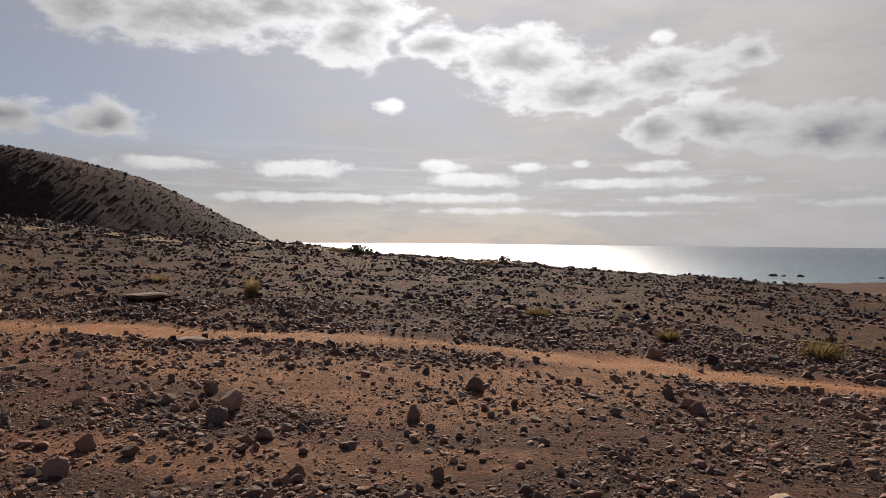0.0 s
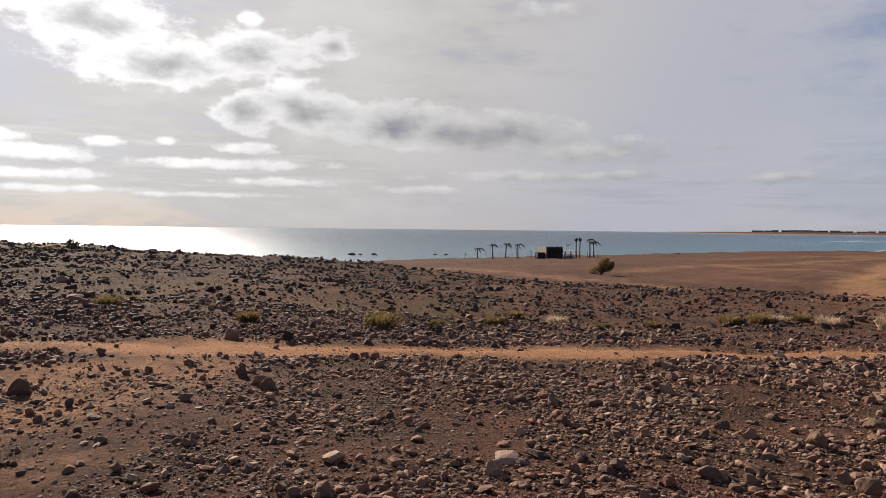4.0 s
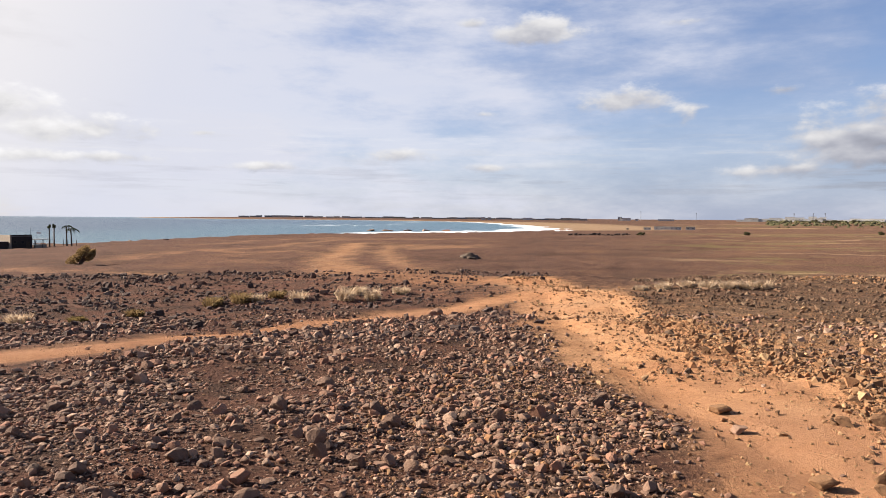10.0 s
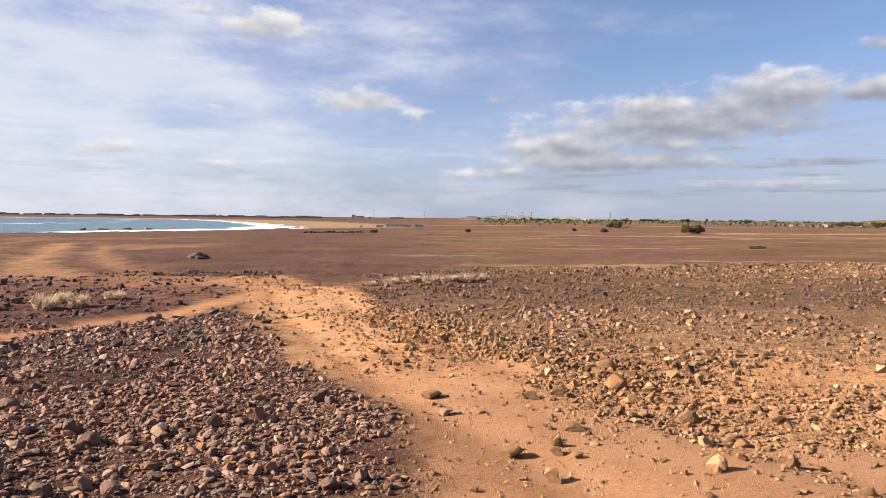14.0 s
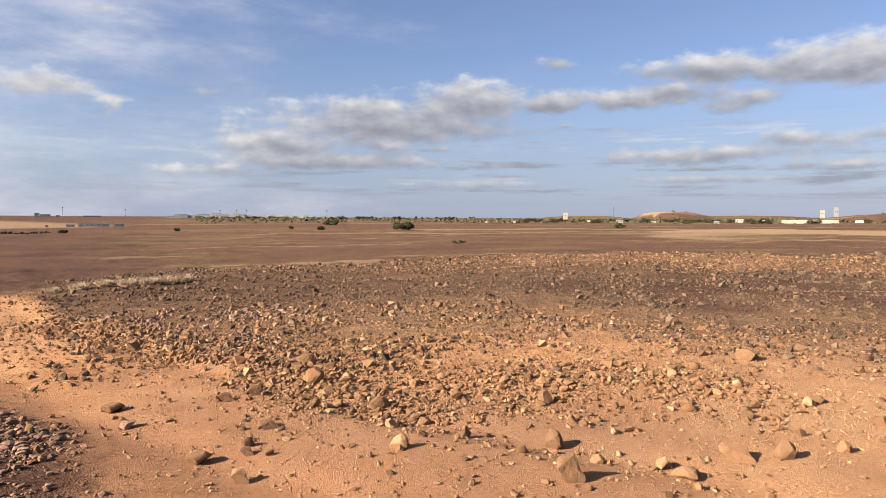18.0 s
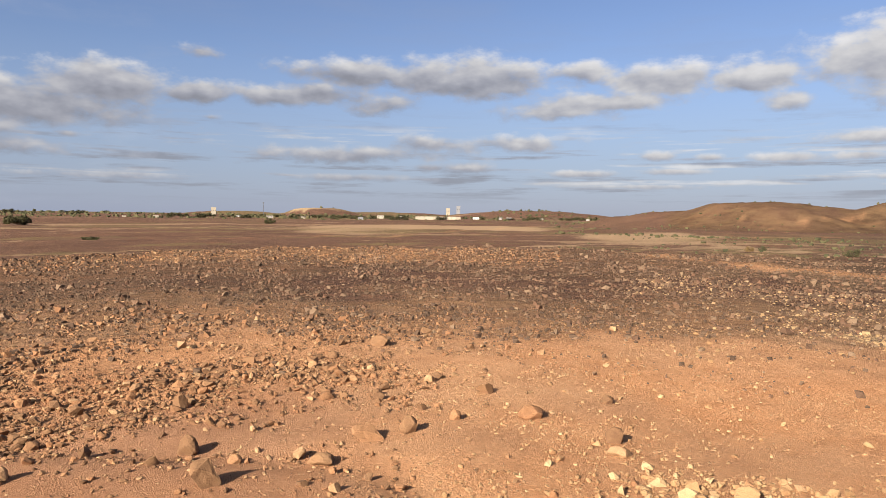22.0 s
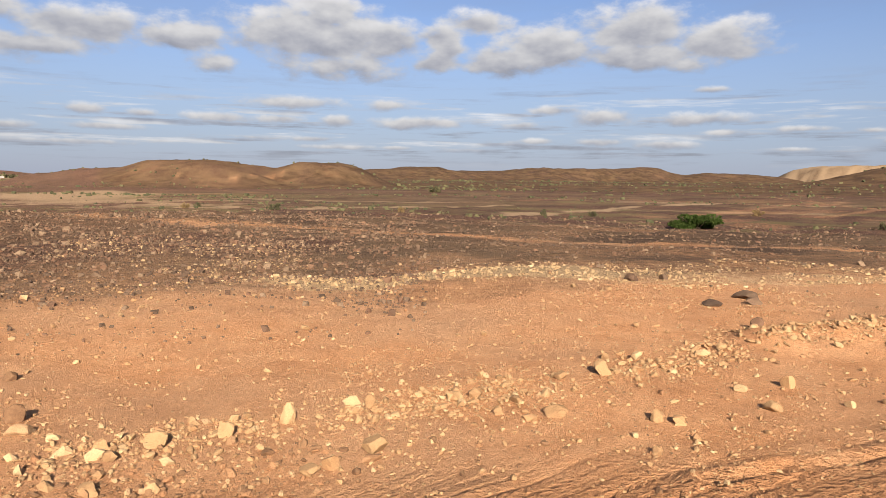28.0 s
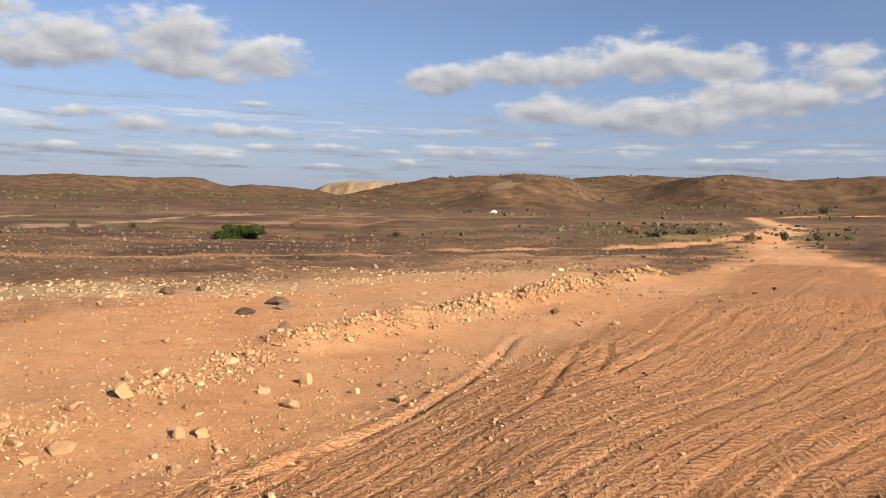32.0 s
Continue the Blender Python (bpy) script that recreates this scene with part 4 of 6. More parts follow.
STONES_OCHRE += [(0.97, -4.52, 0.21, 0.13), (1.16, -4.26, 0.13, 0.10), (1.28, -4.16, 0.16, 0.07), (1.68, -5.02, 0.14, 0.16), (2.34, -4.40, 0.17, 0.11), (1.99, -4.66, 0.13, 0.11), (1.35, -5.48, 0.17, 0.09), (1.19, -5.44, 0.09, 0.11), (2.33, -3.68, 0.11, 0.07), (2.05, -3.80, 0.10, 0.06), (-0.21, -5.29, 0.19, 0.09), (-0.65, -6.41, 0.15, 0.13), (-1.03, -7.04, 0.12, 0.10), (-0.27, -6.18, 0.15, 0.08), (-0.92, -5.27, 0.12, 0.09), (-1.06, -5.23, 0.11, 0.06), (-2.18, -6.35, 0.14, 0.12), (-1.80, -5.62, 0.16, 0.08), (-2.66, -5.40, 0.12, 0.08), (-1.73, -6.11, 0.13, 0.06)]
STONES_OCHRE += [(-0.80, -4.63, 0.09, 0.06), (-2.46, -5.86, 0.10, 0.06), (1.72, -5.13, 0.15, 0.15), (2.61, -4.24, 0.11, 0.08)]


# ---- stones ----
def unit_rock(seed, level):
    """A lumpy, slightly faceted unit stone: verts, triangles."""
    bm = bmesh.new()
    bmesh.ops.create_icosphere(bm, subdivisions=level, radius=1.0)
    rng = random.Random(seed)
    cuts = [(Vector((rng.gauss(0, 1), rng.gauss(0, 1), rng.gauss(0, 0.8))).normalized(), rng.uniform(0.38, 0.74)) for _ in range(13)]
    off = Vector((rng.uniform(0, 50), rng.uniform(0, 50), 0))
    for v in bm.verts:
        p = v.co.copy()
        for nrm, d in cuts:
            over = p.dot(nrm) - d
            if over > 0:
                p -= nrm * over * 0.97
        p *= 1 + 0.07 * noise.noise(p * 1.9 + off) + (0.06 * noise.noise(p * 6 + off) if level > 2 else 0)
        v.co = p
    verts = np.array([v.co for v in bm.verts])
    tris = np.array([[v.index for v in fc.verts] for fc in bm.faces])
    bm.free()
    verts[:, 2] -= (verts[:, 2].max() + verts[:, 2].min()) / 2
    verts /= np.abs(verts).max(0)
    return verts, tris


def tiny_rock(seed):
    """A small blocky chip: a turned triangle on a wider one."""
    rng = np.random.RandomState(seed)
    low = [[1.1 * math.cos(t), 1.1 * math.sin(t), -1] for t in (0, 2.09, 4.19)]
    high = [[0.85 * math.cos(t), 0.85 * math.sin(t), 0.8] for t in (1.05, 3.14, 5.24)]
    verts = np.array(low + high) + rng.uniform(-0.34, 0.34, (6, 3))
    tris = np.array([[3, 4, 5], [2, 1, 0], [0, 1, 3], [1, 4, 3], [1, 2, 4], [2, 5, 4], [2, 0, 5], [0, 3, 5]])
    return verts, tris


ROCKS_TINY = [tiny_rock(s) for s in range(8)]
ROCKS_LOW = [unit_rock(s, 1) for s in range(10)]
ROCKS_MID = [unit_rock(20 + s, 2) for s in range(8)]
MAT_BASALT = stone_material("basalt", (0.076, 0.050, 0.038), (0.232, 0.139, 0.094), (0.389, 0.264, 0.184), (0.275, 0.128, 0.080))
# darker basalt copy: dark ridge rock and backlit shade mixed into one colour
MAT_BACKLIT = stone_material("dark_backlit_stone", (0.034, 0.024, 0.021), (0.098, 0.063, 0.050), (0.20, 0.140, 0.108), (0.120, 0.060, 0.043))
MAT_TAN = stone_material("tan_stone", (0.110, 0.058, 0.031), (0.235, 0.130, 0.066), (0.40, 0.255, 0.135), (0.270, 0.128, 0.060))
MAT_CHALK = stone_material("ochre_stone", (0.216, 0.120, 0.058), (0.336, 0.210, 0.104), (0.416, 0.288, 0.156), (0.336, 0.180, 0.084))
MAT_CHIPS = stone_material("pale_chips", (0.20, 0.125, 0.062), (0.33, 0.222, 0.116), (0.44, 0.318, 0.180), (0.30, 0.180, 0.088))
MAT_BROWN = stone_material("brown_stone", (0.050, 0.032, 0.022), (0.125, 0.078, 0.049), (0.225, 0.150, 0.092), (0.150, 0.076, 0.044))


def stone_field(name, label, mat, x, y, size, seed, mid=False, tiny=False, flat=(0.45, 0.85), sink=0.25, category="stones"):
    """Many stones joined into one mesh: size is each stone's half width."""
    rng = np.random.RandomState(seed)
    n = len(x)
    z = surface(x, y)
    kinds = rng.randint(0, 8, n)
    verts, tris, base = [], [], 0
    for k in range(8):
        pick = np.where(kinds == k)[0]
        if not len(pick):
            continue
        v, t = (ROCKS_MID if mid else ROCKS_TINY if tiny else ROCKS_LOW)[k]
        m = len(pick)
        a = rng.uniform(0, 2 * math.pi, m)
        tilt = rng.normal(0, 0.22, m)
        s = size[pick]
        sx_, sy_, sz_ = s * rng.uniform(0.75, 1.3, m), s * rng.uniform(0.6, 1.0, m), s * rng.uniform(flat[0], flat[1], m)
        q = np.stack([v[None, :, 0] * sx_[:, None], v[None, :, 1] * sy_[:, None], v[None, :, 2] * sz_[:, None]], -1)
        ct, st = np.cos(tilt)[:, None], np.sin(tilt)[:, None]
        q = np.stack([q[..., 0] * ct - q[..., 2] * st, q[..., 1], q[..., 0] * st + q[..., 2] * ct], -1)
        ca, sa = np.cos(a)[:, None], np.sin(a)[:, None]
        q = np.stack([q[..., 0] * ca - q[..., 1] * sa, q[..., 0] * sa + q[..., 1] * ca, q[..., 2]], -1)
        q += np.stack([x[pick], y[pick], z[pick] + sz_ * (1 - 2 * sink)], -1)[:, None, :]
        verts.append(q.reshape(-1, 3))
        tris.append((t[None] + (base + np.arange(m) * len(v))[:, None, None]).reshape(-1, 3))
        base += m * len(v)
    me = raw_mesh(name, np.concatenate(verts), np.concatenate(tris), smooth=False)
    me.materials.append(mat)
    return tagged(new(name, me), label, category, kind="stuff")


def scatter(n, az0, az1, r0, r1, seed, power=1.0, keep=None):
    """Random places in a sector; power 2 spreads them evenly over the ground, less gathers them near."""
    rng = np.random.RandomState(seed)
    az = rng.uniform(az0, az1, n)
    u = rng.rand(n)
    r = (r0 ** power + u * (r1 ** power - r0 ** power)) ** (1 / power) if power else r0 * (r1 / r0) ** u
    a = np.radians(az)
    x, y = r * np.sin(a), r * np.cos(a)
    if keep is not None:
        ok = rng.rand(n) < keep(x, y)
        x, y = x[ok], y[ok]
    return x, y


def sizes(n, seed, median, spread, low, high):
    return np.clip(np.exp(np.random.RandomState(seed).normal(math.log(median), spread, n)), low, high)


def clumped(x, y):
    return np.clip(0.62 + 1.5 * fbm(x / 1.1, y / 1.1, 3, 2), 0.12, 1)


def gravel_share(x, y):
    soil = zones(x, y)[0]
    return np.clip(1.0 - 1.6 * soil, 0.015, 1) * clumped(x, y)


def rubble_share(x, y):
    """Tan rubble: the ridge of stones on the far side of the broad track, its thinning skirt, and the row beside the sand."""
    d = line_distance(x, y, [(15, 4.2), (9.6, 1.0), (8.0, -0.2), (7.0, -1.0), (6.1, -1.5), (5.4, -2.2), (4.7, -2.3)])
    core = np.exp(-(d / 0.55) ** 2)
    skirt = np.exp(-(line_distance(x, y, [(14, 1.5), (10, -1.5), (8.0, -3.4)]) / 2.2) ** 2)
    row = np.exp(-(line_distance(x, y, [(2.9, -3.7), (2.6, -4.3), (1.7, -5.0), (0.3, -5.7), (-0.6, -6.3), (-2.2, -7.8), (-4.3, -8.6), (-8.1, -10.5)]) / 0.36) ** 2)
    return np.clip(core + 0.62 * skirt + 0.5 * row, 0, 1) * clumped(x, y)


def flat_share(x, y):
    shares = zones(x, y)
    return np.clip(0.55 + shares[1] * 0.7 - 0.6 * (shares[0] > 0.8), 0.08, 1) * clumped(x, y)


def far_sizes(x, y, seed, median, spread, low, high, grow):
    """Half widths that grow with the distance from the path, as the finest stones blur into the ground there."""
    return sizes(len(x), seed, median, spread, low, high) * (0.7 + grow * np.hypot(x, y))


x, y = scatter(42000, -52, 90, 2.6, 8.5, 1, 1.45, gravel_share)
stone_field("dark_gravel", "dense reddish-brown volcanic gravel covering the ground", MAT_BASALT, x, y, far_sizes(x, y, 2, 0.0148, 0.55, 0.007, 0.055, 0.062), 3, flat=(0.22, 0.6))
x, y = scatter(60000, -52, 90, 2.6, 9, 41, 1.35, gravel_share)
stone_field("fine_gravel", "fine dark volcanic chips between larger stones", MAT_BASALT, x, y, sizes(len(x), 42, 0.0105, 0.4, 0.005, 0.022), 43, tiny=True, flat=(0.3, 0.8))
x, y = scatter(46000, -52, 90, 8.3, 17, 45, 1.25, gravel_share)
stone_field("far_gravel", "dark volcanic gravel thinning towards a dirt track", MAT_BASALT, x, y, far_sizes(x, y, 46, 0.0165, 0.5, 0.008, 0.055, 0.058), 47, tiny=True, flat=(0.35, 0.8), sink=0.2)
x, y = scatter(11000, -52, 88, 2.6, 12, 4, 1.35, gravel_share)
stone_field("basalt_rubble", "fist-sized grey-brown volcanic stones strewn on gravel", MAT_BASALT, x, y, sizes(len(x), 5, 0.030, 0.42, 0.015, 0.085), 6, mid=True, flat=(0.35, 0.8))
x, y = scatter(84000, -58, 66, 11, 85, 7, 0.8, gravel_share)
stone_field("ridge_stones", "dark volcanic stones covering a low ridge, backlit shade in their colour", MAT_BACKLIT, x, y, far_sizes(x, y, 8, 0.026, 0.5, 0.010, 0.10, 0.034), 9, tiny=True, flat=(0.35, 0.8), sink=0.2)
# the hill's stones take the darkened colour too, for its shaded face
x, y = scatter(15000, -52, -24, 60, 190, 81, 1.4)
stone_field("hill_stones", "volcanic stones covering the hill by the sea, coloured darker for its shaded face", MAT_BACKLIT, x, y, sizes(len(x), 82, 0.11, 0.5, 0.05, 0.35), 83, tiny=True, flat=(0.4, 0.9), sink=0.2)


def scatter_line(n, points, spread, seed):
    """Places strewn along a line, thinning out to both sides."""
    rng = np.random.RandomState(seed)
    pts = np.array(points, float)
    seg = np.hypot(*(pts[1:] - pts[:-1]).T)
    k = rng.choice(len(seg), n, p=seg / seg.sum())
    t = rng.rand(n)[:, None]
    q = pts[k] * (1 - t) + pts[k + 1] * t + rng.normal(0, 1, (n, 2)) * spread
    ok = rng.rand(n) < clumped(q[:, 0], q[:, 1])
    return q[ok, 0], q[ok, 1]


BANK = [(15, 4.2), (11, 1.9), (9.6, 1.0), (8.0, -0.2), (7.0, -1.0), (6.1, -1.5), (5.4, -2.2), (4.6, -2.4)]
ROW = [(3.6, -3.1), (2.9, -3.7), (2.6, -4.3), (1.7, -5.0), (0.3, -5.7), (-0.6, -6.3), (-2.2, -7.8), (-3.2, -8.2), (-4.3, -8.7), (-6.2, -9.5), (-8.1, -10.6), (-11, -12.5), (-16, -15.5)]
INNER = [(9.2, 0.4), (7.6, -1.2), (6.8, -2.6), (6.9, -3.8), (8.2, -5.4)]
SKIRT = [(15, 1.0), (10.5, -1.5), (9.0, -4.0), (9.5, -5.8)]
lines = [scatter_line(8000, BANK, 0.5, 51), scatter_line(13000, SKIRT, 2.2, 53), scatter_line(9500, INNER, 0.9, 55), scatter(5000, 50, 84, 2.9, 9, 58, 1.3, gravel_share), scatter_line(1800, [(3.8, -2.6), (2.8, -3.3), (1.0, -4.3)], 0.4, 54)]
x, y = np.concatenate([q[0] for q in lines]), np.concatenate([q[1] for q in lines])
close = np.hypot(x, y) < 8.2
for name, label, pick, simple in (("tan_rubble", "sunlit tan stones heaped along the track", close, False), ("far_rubble", "sunlit tan stones thinning out over the flat", ~close, True)):
    stone_field(name, label, MAT_TAN, x[pick], y[pick], far_sizes(x[pick], y[pick], 11, 0.0128, 0.60, 0.007, 0.07, 0.040), 12, tiny=simple, flat=(0.38, 0.85), sink=0.2)
x, y = scatter_line(5200, TRACK_BROAD, 0.95, 74)
stone_field("track_stones", "small tan stones strewn over the dirt track", MAT_TAN, x, y, far_sizes(x, y, 75, 0.0125, 0.6, 0.006, 0.055, 0.035), 76, flat=(0.4, 0.85), sink=0.25)
x, y = scatter(9000, 138, 226, 3.0, 14, 77, 1.3, lambda x, y: np.clip(0.35 + 1.3 * fbm(x / 1.3, y / 1.3, 3, 5), 0.03, 1) * (1 - 0.8 * zones(x, y)[5]))
stone_field("sand_stones", "small pale stones scattered over orange sand", MAT_CHALK, x, y, far_sizes(x, y, 78, 0.0105, 0.6, 0.005, 0.045, 0.035), 79, flat=(0.4, 0.9), sink=0.2)
x, y = scatter_line(11000, ROW, 0.26, 52)
stone_field("ochre_rubble", "small ochre stones pushed up in a low row beside the sand", MAT_CHALK, x, y, far_sizes(x, y, 56, 0.0125, 0.55, 0.006, 0.06, 0.05), 57, flat=(0.4, 0.9), sink=0.2)
x, y = scatter(36000, -50, 245, 3.0, 17, 13, 0.9, lambda x, y: np.clip(0.22 + 0.9 * fbm(x / 1.6, y / 1.6, 3, 1), 0.03, 0.9))
stone_field("pebbles", "scattered small pebbles on orange sand", MAT_TAN, x, y, far_sizes(x, y, 14, 0.008, 0.45, 0.004, 0.03, 0.06), 15, tiny=True)
x, y = scatter(30000, 78, 228, 2.9, 8.5, 63, 1.2, lambda x, y: np.clip(0.22 + 1.1 * fbm(x / 0.9, y / 0.9, 3, 4), 0.05, 1))
stone_field("fine_pebbles", "fine orange grit and pebbles on bare sand", MAT_CHALK, x, y, sizes(len(x), 64, 0.0062, 0.55, 0.003, 0.022), 65, tiny=True)
x, y = scatter(78000, 72, 172, 8, 50, 16, 0.8, flat_share)
stone_field("brown_stones", "brown and dark stones thinning out over a gravel flat", MAT_BROWN, x, y, far_sizes(x, y, 17, 0.0165, 0.55, 0.007, 0.07, 0.040), 18, tiny=True, flat=(0.4, 0.85), sink=0.2)
x, y = scatter(70000, 135, 232, 9, 26, 19, 1.0, lambda x, y: np.clip(zones(x, y)[3], 0, 1) * clumped(x, y))
stone_field("pale_chips", "pale yellow limestone chips in a band", MAT_CHIPS, x, y, sizes(len(x), 20, 0.0175, 0.5, 0.008, 0.075), 21, tiny=True, flat=(0.35, 0.8))
x, y = scatter(30000, 150, 238, 13, 90, 22, 0.7, lambda x, y: np.clip(1 - 1.2 * zones(x, y)[0], 0.04, 0.8) * clumped(x, y))
stone_field("valley_stones", "dark stones strewn over the brown valley floor", MAT_BROWN, x, y, far_sizes(x, y, 23, 0.018, 0.45, 0.008, 0.07, 0.045), 24, tiny=True, flat=(0.35, 0.75))

x, y = scatter(12000, 84, 139, 30, 52, 71, 1.0, lambda x, y: np.clip(1.2 * np.exp(-((np.hypot(x, y) - 39 + fbm(x / 9, y / 9, 3, 3) * 12) / 6.0) ** 2), 0, 1))
stone_field("crest_stones", "tan stones along the sunlit edge of the gravel flat", MAT_TAN, x, y, sizes(len(x), 72, 0.042, 0.4, 0.02, 0.11), 73, tiny=True, flat=(0.35, 0.75))

BIG_ROCKS = []
for s in range(7):
    v_, t_ = unit_rock(60 + s, 3)
    BIG_ROCKS.append([raw_mesh("stone", v_, t_, smooth=False) for _ in range(4)])
    for me_, mat_ in zip(BIG_ROCKS[-1], (MAT_BASALT, MAT_BROWN, MAT_TAN, MAT_CHALK)):
        me_.materials.append(mat_)


LAID = []


def put_stones(rows, which, label, group, seed):
    rng = random.Random(seed)
    for px_, py_, w_, h_ in rows:
        if any(math.hypot(px_ - a, py_ - b) < 0.5 * (w_ + c) for a, b, c in LAID):
            continue
        LAID.append((px_, py_, w_ * 0.8))
        ob = new("stone", BIG_ROCKS[rng.randrange(7)][which])
        depth_ = w_ * rng.uniform(0.65, 0.95)
        ob.scale = (w_ / 2, depth_ / 2, h_ * 0.62)
        view = math.degrees(math.atan2(px_, py_))
        ob.location = (px_, py_, float(surface(np.array([px_]), np.array([py_]))[0]) + h_ * 0.30)
        ob.rotation_euler = (radians(rng.uniform(-7, 7)), radians(rng.uniform(-7, 7)), radians(-view + rng.uniform(-12, 12)))
        big = "large" if w_ > 0.2 else "medium" if w_ > 0.13 else "small"
        tagged(ob, label.format(big), "stone", group)


put_stones(STONES_DARK, 0, "{} grey-brown volcanic stone lying on dark gravel", "loose volcanic stones", 1)
put_stones(STONES_DARK2, 1, "{} rounded dark stone lying on sandy ground", "dark stones on sand", 2)
put_stones(STONES_TAN, 2, "{} tan stone half sunk in orange soil", "tan stones on soil", 3)
put_stones(STONES_OCHRE, 3, "{} pale ochre stone on orange sand beside the track", "ochre stones on sand", 4)


def loose_stones(count, az0, az1, r1, which, keep, lo, hi, label, group, seed):
    """The nearest fist-sized stones, each a thing of its own."""
    x, y = scatter(count, az0, az1, 2.9, r1, seed, 1.6, keep)
    rng = random.Random(seed)
    rows = [(float(a), float(b), w := rng.uniform(lo, hi), w * rng.uniform(0.4, 0.7)) for a, b in zip(x, y)]
    put_stones(rows, which, label, group, seed)


loose_stones(260, -50, 84, 7.5, 0, gravel_share, 0.07, 0.14, "{} grey-brown volcanic stone lying on dark gravel", "loose volcanic stones", 31)
loose_stones(230, 80, 150, 9, 2, rubble_share, 0.07, 0.15, "{} tan stone half sunk in orange soil", "tan stones on soil", 32)
loose_stones(500, 140, 220, 12, 3, lambda x, y: rubble_share(x, y) * 0.8, 0.05, 0.10, "{} pale ochre stone on orange sand beside the track", "ochre stones on sand", 33)


# ---- things: plants, hut, palms, far settlements ----
def part(name, data, mat, parent=None, label=""):
    """Links a bmesh or mesh as one mesh object under a thing or a part."""
    if isinstance(data, bmesh.types.BMesh):
        me = bpy.data.meshes.new(name)
        data.to_mesh(me)
        data.free()
    else:
        me = data
    if not me.materials:
        me.materials.append(mat)
    ob = new(name, me)
    if parent is not None:
        ob.parent = parent
    return tagged(ob, label) if label else ob


def thing(name, x, y, label, category, group="", turn=0.0, dz=0.0):
    ob = new(name)
    ob.location = (x, y, ground_z(x, y) + dz)
    ob.rotation_euler = (0, 0, radians(turn))
    return tagged(ob, label, category, group)


def ground_z(x, y):
    return float(surface(np.array([float(x)]), np.array([float(y)]))[0])


def leafy(name, a, b, scale=3.0, through_light=0.4):
    """Thin leaves and blades: light passes partly through them."""
    m, n = material(name)
    co = n.add("ShaderNodeTexCoord").outputs["Object"]
    isl = n.add("ShaderNodeNewGeometry").outputs["Random Per Island"]
    key = n.math("ADD", n.math("MULTIPLY", n.noise(co, scale, 4.0, 0.6), 0.6), n.math("MULTIPLY", isl, 0.4))
    col = n.mix(n.ramp(key, (0.25, 0), (0.75, 1)), a, b)
    one = n.add("ShaderNodeBsdfDiffuse", {"Color": col})
    two = n.add("ShaderNodeBsdfTranslucent", {"Color": col})
    n.add("ShaderNodeOutputMaterial", [n.add("ShaderNodeMixShader", [through_light, one, two])])
    return m


def mottled(name, a, b, scale=8.0, rough=0.9, bump=0.4, dist=0.02):
    m, n = material(name)
    co = n.add("ShaderNodeTexCoord").outputs["Object"]
    key = n.add("ShaderNodeObjectInfo").outputs["Random"]
    isl = n.add("ShaderNodeNewGeometry").outputs["Random Per Island"]
    f1 = n.noise(co, scale, 5.0, 0.6)
    f2 = n.noise(co, scale * 7, 4.0, 0.6)
    mix_f = n.math("ADD", n.math("MULTIPLY", f1, 0.55), n.math("MULTIPLY", f2, 0.35))
    mix_f = n.math("ADD", mix_f, n.math("MULTIPLY", n.math("SUBTRACT", n.math("FRACT", n.math("ADD", key, isl)), 0.5), 0.5))
    return finish(m, n, n.mix(n.ramp(mix_f, (0.25, 0), (0.7, 1)), a, b), rough, f2, bump, dist, specular=0.2)


M_LEAF = leafy("green_leaf", (0.029, 0.050, 0.011), (0.072, 0.096, 0.026), 3)
M_DRY = leafy("dry_leaf", (0.160, 0.104, 0.048), (0.288, 0.200, 0.096), 3)
M_STRAW = leafy("straw", (0.336, 0.232, 0.140), (0.576, 0.448, 0.320), 4)
M_YELLOW = leafy("yellow_grass", (0.112, 0.078, 0.030), (0.232, 0.164, 0.068), 4)
M_BARK = mottled("bark", (0.048, 0.034, 0.024), (0.104, 0.072, 0.050), 6)
M_FROND = leafy("palm_frond", (0.028, 0.036, 0.016), (0.068, 0.068, 0.030), 3)
M_DARKWALL = mottled("dark_stone_wall", (0.028, 0.022, 0.020), (0.064, 0.051, 0.044), 2)
M_PLASTER = mottled("sunlit_plaster", (0.20, 0.155, 0.115), (0.29, 0.235, 0.18), 1.5)
M_WHITE = mottled("white_paint", (0.354, 0.340, 0.320), (0.490, 0.476, 0.449), 0.4)
M_SCRUB = mottled("dull_scrub", (0.040, 0.040, 0.018), (0.092, 0.080, 0.036), 3.0)
M_CREAM = mottled("cream_paint", (0.269, 0.230, 0.173), (0.358, 0.314, 0.243), 0.4)
M_ROOF = mottled("roof_slab", (0.240, 0.216, 0.192), (0.360, 0.328, 0.296), 0.6)
M_PANE = mottled("dark_window", (0.012, 0.014, 0.018), (0.032, 0.036, 0.040), 1, 0.25, 0.0)
M_METAL = mottled("dull_metal", (0.080, 0.080, 0.088), (0.176, 0.176, 0.184), 2, 0.5, 0.1)
M_CLOTH = mottled("pale_cloth", (0.480, 0.480, 0.480), (0.640, 0.640, 0.640), 2)
M_GREY = mottled("grey_concrete", (0.160, 0.160, 0.168), (0.256, 0.248, 0.248), 0.5)


def box(cx, cy, cz, sx_, sy_, sz_, bevel=0.0):
    bm = bmesh.new()
    bmesh.ops.create_cube(bm, size=1.0, matrix=Matrix.Translation((cx, cy, cz)) @ Matrix.Diagonal((sx_, sy_, sz_, 1)))
    if bevel:
        bmesh.ops.bevel(bm, geom=bm.edges[:], offset=bevel, segments=1, affect="EDGES")
    return bm


